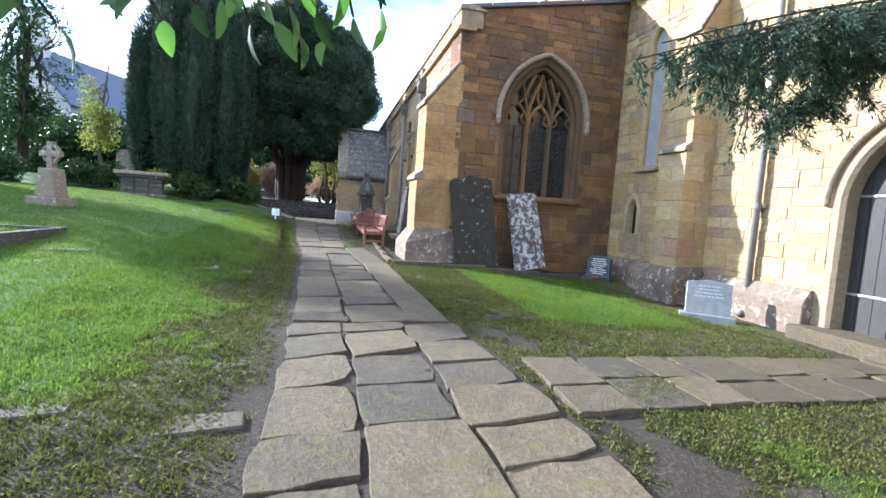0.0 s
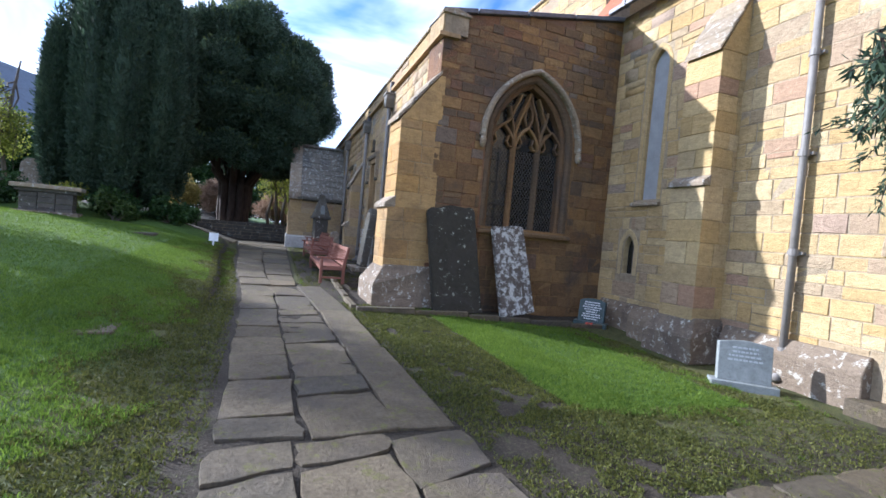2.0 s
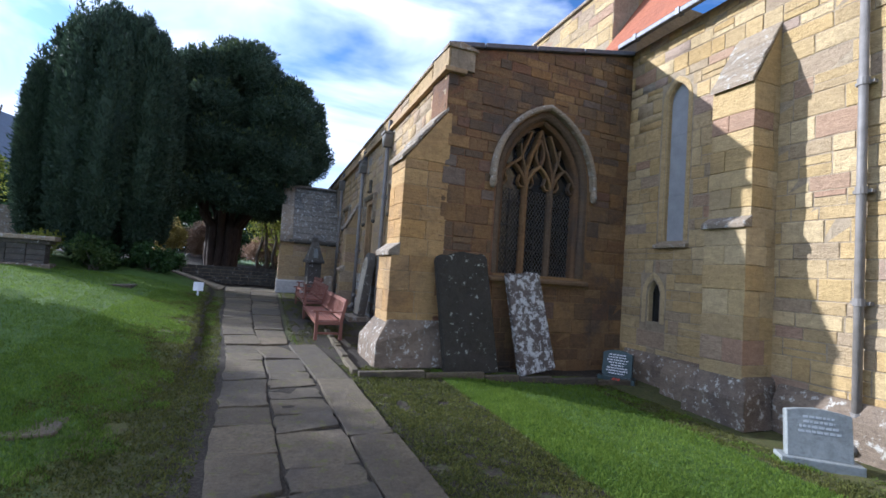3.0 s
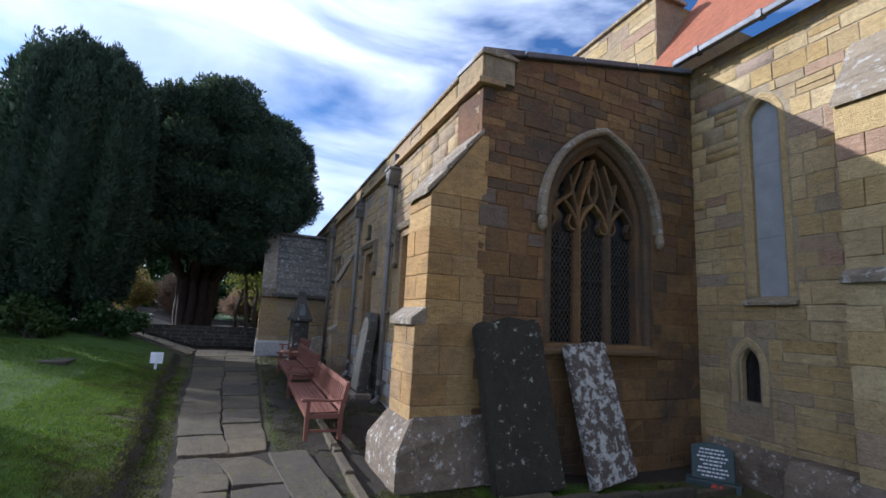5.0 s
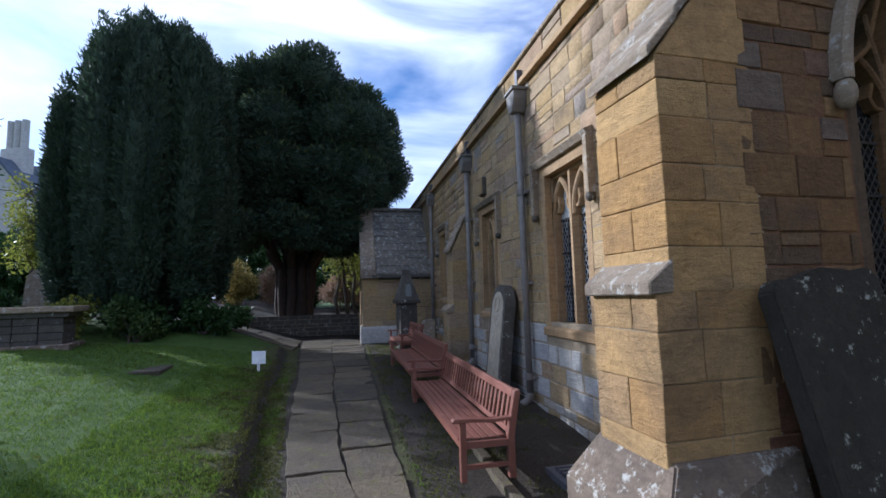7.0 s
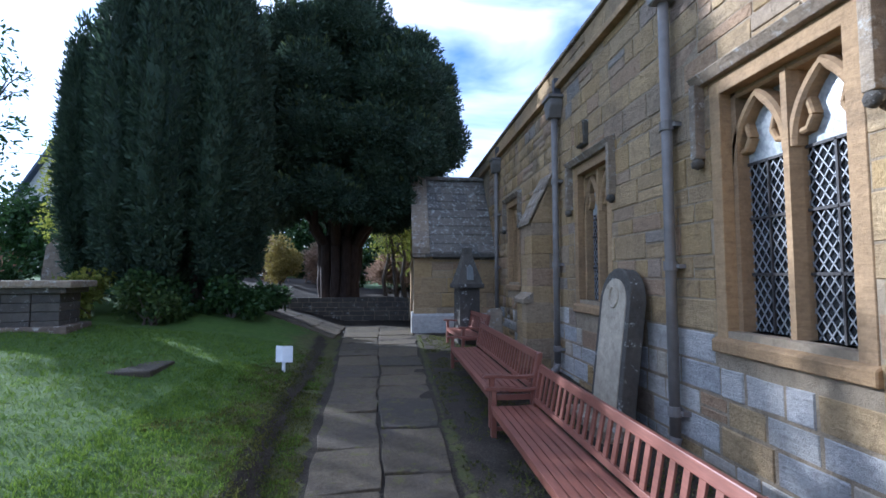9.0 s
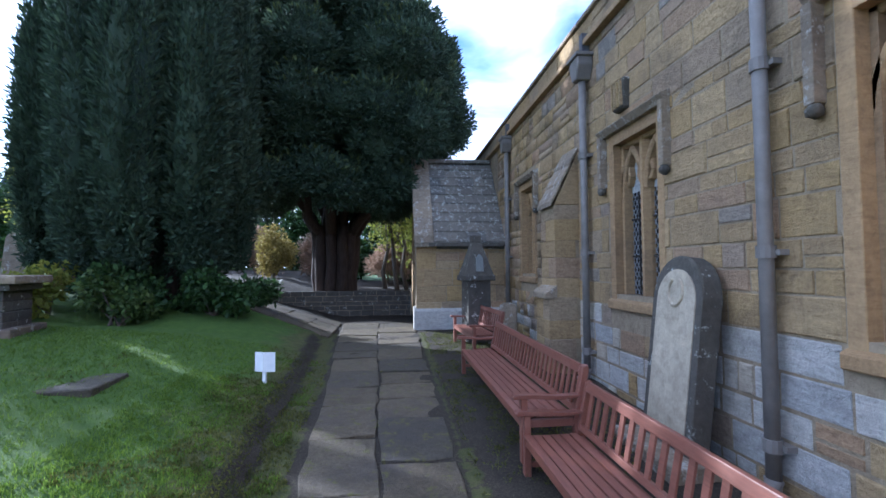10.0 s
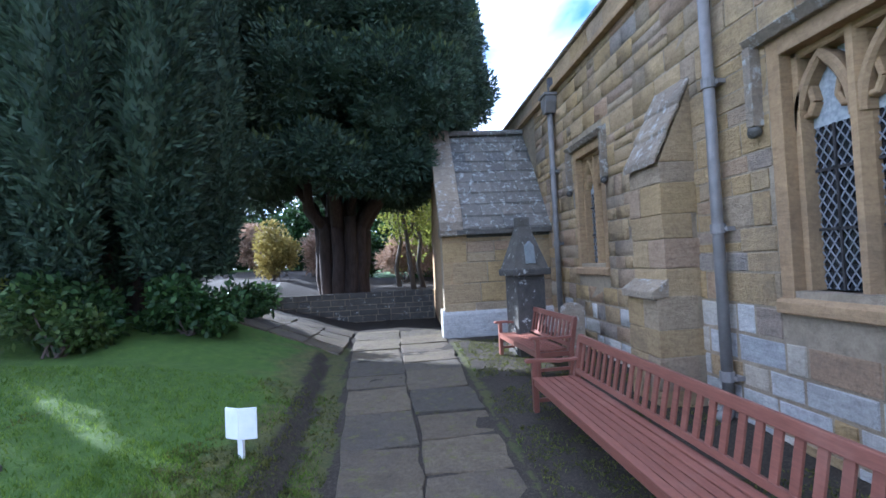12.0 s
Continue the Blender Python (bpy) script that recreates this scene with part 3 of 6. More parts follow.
for a, b in ((-0.06, 0.62), (0.64, 1.7), (1.72, 2.8), (2.82, 4.1)):
    za, zb = 5.63 + a * 0.219, 5.63 + b * 0.219
    prism(bm, [(a, za), (b, zb), (b, zb + 0.09), (a, za + 0.09)], 1, -0.07, 0.7, 0.012)
solo("gable_coping", bm, M_LEAD, "dark sloping coping stones on the aisle end", "trim", "structure", M_E)
# aisle roof, nave roof and tower block behind
bm = bmesh.new()
prism(bm, [(2.75, 5.3), (7.0, 6.2), (7.0, 6.3), (2.75, 5.4)], 1, 10.2, 36)
solo("aisle_roof", bm, M_LEAD, "low lead aisle roof behind the parapet", "roof", "structure")

# nave roof with gutter, chancel gable behind
bm = bmesh.new()
prism(bm, [(6.25, 6.62), (6.25, 6.69), (9.3, 11.0), (9.3, 10.9)], 1, -4.0, 10.3)
solo("nave_roof", bm, M_TILE, "red clay tiled nave roof", "roof", "structure")
bm = bmesh.new()
box(bm, 6.16, 6.26, -4.0, 9.6, 6.56, 6.66, 0.02)
for k in range(14):
    box(bm, 6.145, 6.275, -3.9 + k, -3.82 + k, 6.55, 6.67)
solo("roof_gutter", bm, M_LEAD, "dark cast-iron eaves gutter", "gutter", "structure")
clerestory = solo("wall_clerestory", box(bmesh.new(), 6.62, 7.3, 10.32, 36, 5.2, 8.55), M_MORTAR, "tall sunlit sandstone nave wall above the aisle roof", "wall", "structure")
bm = box(bmesh.new(), 7.3, 16, 10.32, 10.9, 5.2, 8.55)
solo("nave_gable", bm, M_SOUTH, "sandstone end wall of the tall nave", "wall", "structure")
bm = bmesh.new()
prism(bm, [(6.54, 8.55), (7.38, 8.55), (7.38, 8.62), (6.95, 8.70), (6.54, 8.62)], 1, 10.24, 36, 0.01)
solo("clerestory_coping", bm, M_COPING, "pale weathered coping of the nave parapet", "trim", "structure")
bm = box(bmesh.new(), 7.43, 16, -4.1, 11.9, -0.3, 6.6)
solo("church_interior", bm, M_MORTAR, "closed masonry core of the nave", "wall", "structure")
# solid block in the near-black pane material, standing in for the unlit interior
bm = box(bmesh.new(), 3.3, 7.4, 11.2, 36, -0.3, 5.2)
solo("aisle_interior", bm, M_GLASS, "solid block filling the aisle, unlit gloom put into its colour", "wall", "structure")


def window_light(parent, M, uc, half, z0, zs, rise, d, lattice=True, top_glass=True, lead=None):
    """One leaded light of a window: a dark pane, a lattice and a cusped head."""
    bm = bmesh.new()
    prism(bm, [(uc - half, z0), *arch(uc, half, zs, rise, 6)[:-1], (uc + half, zs), (uc + half, z0)][::-1], 1, d, d + 0.015)
    p = part("pane", bm, M_GLASS, parent, "", M)
    if lattice:
        part("lead_lattice", pane_grid(bmesh.new(), uc - half + 0.005, uc + half - 0.005, z0 + 0.01, zs, d - 0.014), lead or M_LEADCAME, p, "", M)
        bm = bmesh.new()
        for zz in np.arange(z0 + 0.45, zs, 0.45):
            box(bm, uc - half, uc + half, d - 0.03, d - 0.016, zz, zz + 0.022)
        box(bm, uc - 0.008, uc + 0.008, d - 0.03, d - 0.016, z0, zs)
        part("iron_bar", bm, M_DOOR, p, "", M)
    if top_glass:
        bm = bmesh.new()
        prism(bm, [(uc - half, zs), *arch(uc, half, zs, rise, 6)[1:-1], (uc + half, zs)][::-1], 1, d - 0.012, d - 0.004)
        part("stained_head", bm, M_STAINED, p, "pale leaded glass", M)


def cusped(bm, uc, half, zs, rise, w, d0, d1):
    """The head of a light: a pointed arch with a pair of cusps."""
    sweep(bm, arch(uc, half, zs, rise, 8), w, d0, d1)
    for s in (-1, 1):
        a = (uc + s * half * 0.93, zs + rise * 0.18)
        sweep(bm, [a, (uc + s * half * 0.60, zs + rise * 0.20), (uc + s * half * 0.42, zs + rise * 0.36)], w * 0.6, d0 + 0.03, d1 - 0.02)
        sweep(bm, [(uc + s * half * 0.42, zs + rise * 0.36), (uc + s * half * 0.55, zs + rise * 0.58), (uc + s * half * 0.62, zs + rise * 0.62)], w * 0.55, d0 + 0.03, d1 - 0.02)


# ---- east window ----
def east_window():
    uc, h, z0, zs, rise = (EW[k] for k in ("uc", "half", "z0", "zs", "rise"))
    c = M_E @ Vector((uc, 0.2, z0))
    w = thing("window_1", c, "pointed three-light window with flowing stone tracery", "window", "", "structure")
    bm = bmesh.new()
    ring = [(uc - h, z0), *arch(uc, h, zs, rise, 12), (uc + h, z0)]
    sweep(bm, ring, 0.16, -0.012, 0.16)
    sweep(bm, [(u + (0.1 if u < uc else -0.1 if u > uc else 0), z - (0.06 if z > zs else 0)) for u, z in ring], 0.12, 0.09, 0.30)
    part("jamb", bm, M_BROWN, w, "", M_E)
    bm = bmesh.new()
    hood = arch(uc, h + 0.15, zs - 0.02, rise + 0.14, 12)
    sweep(bm, hood, 0.10, -0.13, 0.02)
    part("hood_mould", bm, M_COPING, w, "lichened hood mould", M_E)
    for u in (hood[0][0], hood[-1][0]):
        bm = bmesh.new()
        bmesh.ops.create_uvsphere(bm, u_segments=12, v_segments=8, radius=0.085, matrix=pose(u, -0.07, zs - 0.12) @ Matrix.Diagonal((0.75, 0.9, 1.5, 1)))
        part("label_stop", bm, M_COPING, w, "worn carved label stop", M_E, True)
    bm = bmesh.new()
    prism(bm, [(-0.1, z0 - 0.14), (0.3, z0 - 0.14), (0.3, z0 + 0.02), (0.02, z0 - 0.04), (-0.1, z0 - 0.08)], 0, uc - h - 0.12, uc + h + 0.12, 0.01)
    part("sill", bm, M_BROWN, w, "", M_E)
    lh = (h - 0.1) / 3
    cs = [uc - 2 * lh, uc, uc + 2 * lh]
    zl = zs - 0.18
    for i in (0, 1):
        u = cs[i] + lh
        bm = bmesh.new()
        prism(bm, [(u - 0.055, 0.2), (u - 0.02, 0.13), (u + 0.02, 0.13), (u + 0.055, 0.2), (u + 0.055, 0.32), (u - 0.055, 0.32)], 2, z0, zl + 0.12)
        part("mullion", bm, M_BROWN, w, "", M_E)
    bm = bmesh.new()
    for c_ in cs:
        cusped(bm, c_, lh, zl, 0.52, 0.058, 0.14, 0.32)
    # flowing bars over the lights
    for s in (-1, 1):
        sweep(bm, [(uc + s * lh, zl + 0.05), (uc + s * lh * 0.98, zl + 0.42), (uc + s * lh * 0.6, zl + 0.75), (uc + s * lh * 0.22, zl + 1.02), (uc, zl + 1.22)], 0.05, 0.14, 0.32)
        sweep(bm, [(uc + s * lh, zl + 0.05), (uc + s * lh * 1.15, zl + 0.45), (uc + s * lh * 1.45, zl + 0.72), (uc + s * lh * 1.55, zl + 0.9)], 0.048, 0.14, 0.32)
        sweep(bm, [(uc + s * lh * 2.0, zl + 0.5), (uc + s * lh * 1.5, zl + 0.62), (uc + s * lh * 1.1, zl + 0.9), (uc + s * lh * 0.72, zl + 1.16)], 0.045, 0.15, 0.31)
        sweep(bm, [(uc, zl + 0.5), (uc + s * lh * 0.30, zl + 0.68), (uc + s * lh * 0.28, zl + 0.86), (uc, zl + 1.05)], 0.05, 0.16, 0.31)
    part("tracery", bm, M_BROWN, w, "weathered flowing tracery", M_E)
    for c_ in cs:
        window_light(w, M_E, c_, lh - 0.02, z0, zl + 0.05, 0.46, 0.26, True, False, M_DARKLEAD)
    bm = bmesh.new()
    prism(bm, [(uc - h, z0), *arch(uc, h, zs, rise, 10), (uc + h, z0)][::-1], 1, 0.30, 0.33)
    part("tracery_glass", bm, M_GLASS, w, "", M_E)
    bm = bmesh.new()
    pane_grid(bm, uc - 0.5, uc + 0.5, zs + 0.25, zs + 0.95, 0.285)
    part("tracery_lattice", bm, M_DARKLEAD, w, "", M_E)


east_window()


def square_window(index, u0, u1, z0, z1):
    c = M_S @ Vector(((u0 + u1) / 2, 0.15, z0))
    w = thing("window_%d" % index, c, "square-headed two-light window with cusped heads and lead lattice", "window", "square-headed aisle windows", "structure")
    bm = bmesh.new()
    for a in (u0 - 0.10, u1 - 0.02):
        prism(bm, [(a, -0.006), (a + 0.12, -0.006), (a + 0.12, 0.3), (a, 0.3)], 2, z0 - 0.1, z1 + 0.1, 0.006)
    for a, b in ((u0 + 0.02, 0.1), (u1 - 0.07, 0.1)):
        prism(bm, [(a, b), (a + 0.05, b), (a + 0.05, 0.3), (a, 0.3)], 2, z0, z1)
    part("jamb", bm, M_DRESS, w, "", M_S)
    bm = box(bmesh.new(), u0 - 0.1, u1 + 0.1, -0.005, 0.3, z1 - 0.015, z1 + 0.14, 0.01)
    part("lintel", bm, M_DRESS, w, "", M_S)
    bm = bmesh.new()
    zt = z1 + 0.20
    prism(bm, [(-0.12, zt), (0.02, zt + 0.06), (0.02, zt - 0.08), (-0.06, zt - 0.08)], 0, u0 - 0.24, u1 + 0.24, 0.006)
    for a in (u0 - 0.24, u1 + 0.16):
        box(bm, a, a + 0.08, -0.10, 0.02, zt - 0.72, zt - 0.06, 0.012)
    part("label_mould", bm, M_COPING, w, "projecting drip mould", M_S)
    for a in (u0 - 0.20, u1 + 0.20):
        bm = bmesh.new()
        bmesh.ops.create_icosphere(bm, subdivisions=2, radius=0.055, matrix=pose(a, -0.06, zt - 0.76))
        for v in bm.verts:
            v.co += Vector((0, 0, 1)) * 0.02 * noise.noise(v.co * 30)
        part("label_stop", bm, M_SOOT, w, "weathered carved head stop", M_S, True)
    bm = bmesh.new()
    prism(bm, [(-0.05, z0 - 0.18), (0.3, z0 - 0.18), (0.3, z0 + 0.0), (0.12, z0 - 0.0), (-0.05, z0 - 0.08)], 0, u0 - 0.12, u1 + 0.12, 0.01)
    part("sill", bm, M_DRESS, w, "", M_S)
    uc = (u0 + u1) / 2
    bm = bmesh.new()
    prism(bm, [(uc - 0.055, 0.17), (uc - 0.025, 0.09), (uc + 0.025, 0.09), (uc + 0.055, 0.17), (uc + 0.055, 0.28), (uc - 0.055, 0.28)], 2, z0, z1)
    part("mullion", bm, M_DRESS, w, "", M_S)
    hw = (u1 - u0) / 4 - 0.04
    zs = z1 - 0.62
    bm = bmesh.new()
    for s in (-1, 1):
        cc = uc + s * (hw + 0.045)
        cusped(bm, cc, hw + 0.02, zs, 0.52, 0.08, 0.10, 0.28)
        sweep(bm, [(cc, zs + 0.5), (cc, z1)], 0.05, 0.12, 0.28)
    sweep(bm, [(u0, z1 - 0.03), (u1, z1 - 0.03)], 0.07, 0.10, 0.28)
    part("tracery", bm, M_DRESS, w, "cusped stone heads", M_S)
    for s in (-1, 1):
        window_light(w, M_S, uc + s * (hw + 0.045), hw, z0, zs, 0.5, 0.22)
    bm = box(bmesh.new(), u0, u1, 0.245, 0.26, zs, z1)
    part("spandrel_glass", bm, M_STAINED, w, "pale leaded glass", M_S)


for i, q in enumerate(S_WIN):
    square_window(i + 2, *q)


def nave_openings():
    q = lancet
    w = thing("window_5", M_N @ Vector((q["uc"], 0.1, q["z0"])), "tall narrow lancet blocked with grey boards", "window", "", "structure")
    bm = bmesh.new()
    sweep(bm, [(q["uc"] - q["half"] - 0.05, q["z0"]), *arch(q["uc"], q["half"] + 0.05, q["zs"], q["rise"] + 0.06, 8), (q["uc"] + q["half"] + 0.05, q["z0"])], 0.14, -0.01, 0.14)
    part("jamb", bm, M_OCHRE, w, "", M_N)
    for k, (a, b) in enumerate(((2.65, 3.5), (3.505, 4.6), (4.605, 5.58))):
        bm = bmesh.new()
        if b < 5.2:
            box(bm, q["uc"] - q["half"], q["uc"] + q["half"], 0.10 + 0.003 * k, 0.14, a, b)
        else:
            prism(bm, [(q["uc"] - q["half"], a), *arch(q["uc"], q["half"], q["zs"], q["rise"], 6), (q["uc"] + q["half"], a)][::-1], 1, 0.106, 0.14)
        part("board", bm, M_BOARD, w, "", M_N)
    bm = bmesh.new()
    prism(bm, [(-0.09, 2.52), (0.15, 2.52), (0.15, 2.67), (-0.09, 2.58)], 0, q["uc"] - 0.36, q["uc"] + 0.36, 0.008)
    part("sill", bm, M_COPING, w, "lichened sill", M_N)
    q = niche
    w = thing("window_6", M_N @ Vector((q["uc"], 0.1, q["z0"])), "tiny pointed low window with a dark opening", "window", "", "structure")
    bm = bmesh.new()
    sweep(bm, [(q["uc"] - q["half"] - 0.07, q["z0"] - 0.02), *arch(q["uc"], q["half"] + 0.07, q["zs"], q["rise"] + 0.1, 6), (q["uc"] + q["half"] + 0.07, q["z0"] - 0.02)], 0.17, -0.008, 0.14)
    part("jamb", bm, M_OCHRE, w, "", M_N)
    bm = bmesh.new()
    box(bm, q["uc"] - q["half"], q["uc"] + q["half"], 0.16, 0.2, q["z0"], q["zs"] + q["rise"])
    part("pane", bm, M_GLASS, w, "", M_N)
    q = door
    d = thing("door_1", M_N @ Vector((q["uc"], 0.2, q["z0"])), "closed black boarded door with iron straps in a pointed arch", "door", "", "structure")
    n = 9
    full = arch_span(q["uc"], q["half"], q["z0"], q["zs"], q["rise"])
    wd = 2 * q["half"] / n
    for k in range(n):
        a = q["uc"] - q["half"] + k * wd
        zt = []
        r = (q["half"] ** 2 + q["rise"] ** 2) / (2 * q["half"])
        for u in (a, a + wd):
            off = q["half"] - abs(u - q["uc"])
            zt.append(q["zs"] + math.sqrt(max(0, r * r - (r - off) ** 2)))
        bm = bmesh.new()
        prism(bm, [(a + 0.003, q["z0"]), (a + wd - 0.003, q["z0"]), (a + wd - 0.003, zt[1]), (a + 0.003, zt[0])], 1, 0.25 + 0.004 * (k % 2), 0.31, 0.003)
        part("plank", bm, M_DOOR, d, "", M_N)
    for z in (0.60, 1.92):
        bm = bmesh.new()
        box(bm, q["uc"] - q["half"] + 0.03, q["uc"] + q["half"] - 0.1, 0.235, 0.249, z, z + 0.035, 0.004)
        for k in range(8):
            box(bm, q["uc"] - q["half"] + 0.1 + k * 0.18, q["uc"] - q["half"] + 0.125 + k * 0.18, 0.228, 0.235, z + 0.005, z + 0.03)
        part("strap_hinge", bm, M_IRON, d, "long grey iron strap hinge", M_N)
    bm = bmesh.new()
    ring = [(q["uc"] - q["half"] - 0.02, q["z0"]), *arch(q["uc"], q["half"] + 0.02, q["zs"], q["rise"] + 0.02, 12), (q["uc"] + q["half"] + 0.02, q["z0"])]
    sweep(bm, ring, 0.16, -0.014, 0.3)
    part("arch_surround", bm, M_OCHRE, d, "chamfered stone surround", M_N)
    bm = bmesh.new()
    sweep(bm, arch(q["uc"], q["half"] + 0.16, q["zs"], q["rise"] + 0.14, 12), 0.08, -0.08, 0.02)
    part("hood_mould", bm, M_OCHRE, d, "", M_N)
    bm = box(bmesh.new(), q["uc"] - q["half"] - 0.25, q["uc"] + q["half"] + 0.5, -0.35, 0.25, -0.1, 0.12, 0.02)
    part("step", bm, M_FLAG, d, "worn stone threshold", M_N)


nave_openings()


# ---- buttresses ----
def buttress(name, label, M, w, stages, slope_top, plinth):
    """stages: (projection, z0, z1); each ends in a sloping offset stone."""
    b = thing(name, M @ Vector((0, 0, stages[0][1])), label, "buttress", "", "structure")
    hw = w / 2
    for i, (pr, z0, z1) in enumerate(stages):
        core = box(bmesh.new(), -hw + 0.012, hw - 0.012, -pr + 0.012, 0.12, z0, z1)
        shaft = part("shaft", core, M_MORTAR, b, "", M)
        r = random.Random(len(name) + i)
        z = z0
        k = 0
        while z < z1 - 0.02:
            h = r.uniform(0.24, 0.36)
            if z1 - z - h < 0.12:
                h = z1 - z
            cut = r.uniform(0.35, 0.65)
            spans = [(-hw, -hw + w * cut), (-hw + w * cut, hw)] if (k % 2 and w > 0.5) else [(-hw, hw)]
            for a, c in spans:
                side = r.uniform(0.3, 0.5)
                o = r.uniform(0, 0.008)
                q = box(bmesh.new(), a + 0.004 - (o if a == -hw else 0), c - 0.004 + (o if c == hw else 0), -pr - o, -pr + side, z + 0.002, z + h - 0.002, 0.012)
                rough_slab(q, 0.009)
                part("quoin", q, stages_mat, b, "", M)
                if pr - side > 0.08:
                    q = box(bmesh.new(), a + 0.004, c - 0.004, -pr + side + 0.008, 0.1, z + 0.002, z + h - 0.002, 0.01)
                    rough_slab(q, 0.008)
                    part("quoin", q, stages_mat, b, "", M)
            z += h
            k += 1
        nxt = stages[i + 1][0] if i + 1 < len(stages) else 0.0
        rise = slope_top if i + 1 == len(stages) else (pr - nxt) * 0.9 + 0.05
        last = i + 1 == len(stages)
        if last:
            q = bmesh.new()
            prism(q, [(-pr, z1), (0.0, z1 + rise - 0.07), (0.1, z1 + rise - 0.07), (0.1, z1)], 0, -hw, hw, 0.01)
            part("wedge", q, stages_mat, b, "", M)
        for k in range(3 if last else 1):
            f0, f1 = (k / 3, (k + 1) / 3) if last else (0.0, 1.0)
            p0, p1 = -pr - 0.06 + (pr + 0.06 - nxt) * f0, -pr - 0.06 + (pr + 0.06 - nxt) * f1
            q0, q1 = z1 - 0.02 + rise * f0, z1 - 0.02 + rise * f1
            q = bmesh.new()
            prism(q, [(p0, q0 - 0.01), (p0, q0 + 0.075), (p1 + 0.02, q1 + 0.06), (p1 + 0.02, q1 - 0.01 if last else z1 - 0.02)], 0, -hw - 0.012, hw + 0.012, 0.01)
            rough_slab(q, 0.01)
            if k < (2 if last else 0):
                part("offset_stone", q, M_COPING, b, "lichened sloping weathering", M)
        part("offset_stone", q, M_COPING, b, "lichened sloping weathering", M)
    if plinth:
        q = bmesh.new()
        pr = stages[0][0]
        pp, pz, pzz = plinth
        prism(q, [(-pr - pp, pz - 0.4), (-pr - pp, pz), (-pr + 0.02, pzz), (0.2, pzz), (0.2, pz - 0.4)], 0, -hw - pp * 0.2, hw + pp * 0.2)
        for v in q.verts:
            if abs(v.co.z - pzz) > 1e-4:
                v.co.x += pp * 0.8 * (1 if v.co.x > 0 else -1)
        bmesh.ops.bevel(q, geom=list(q.edges), offset=0.015, segments=2, affect="EDGES")
        part("plinth", q, M_PLINTH, b, "lichen-spotted splayed plinth", M)
    return b


stages_mat = M_OCHRE
buttress("buttress_1", "two-stage ochre sandstone buttress of the nave", pose(6.62, 7.0, 0, 0, 0, -90), 0.66, [(0.60, -0.1, 2.74), (0.52, 2.72, 4.82)], 0.98, (0.16, 0.38, 0.66))
stages_mat = M_BUTT
buttress("buttress_2", "deep stepped corner buttress with a splayed plinth", pose(2.5, 9.76, 0, 0, 0, SKEW - 90), 0.70, [(0.80, 0.2, 2.05), (0.68, 2.03, 3.62)], 0.95, (0.20, 0.66, 1.0))
stages_mat = M_SOUTH
buttress("buttress_3", "weathered sandstone buttress between aisle windows", pose(2.5, 17.03, 0, 0, 0, -90), 0.62, [(0.48, 0.4, 1.66), (0.38, 1.64, 3.02)], 0.88, None)

# nave plinth course
bm = bmesh.new()
for a, b, d in ((2.5, 3.78, 0.12), (3.8, 4.5, 0.44), (5.46, 7.34, 0.18)):
    prism(bm, [(-d, -0.4), (-d, 0.40), (-d + 0.12, 0.60), (0.1, 0.60), (0.1, -0.4)], 0, a, b, 0.012)
solo("plinth_course", bm, M_PLINTH, "lichened chamfered plinth at the foot of the nave wall", "plinth", "structure", M_N)

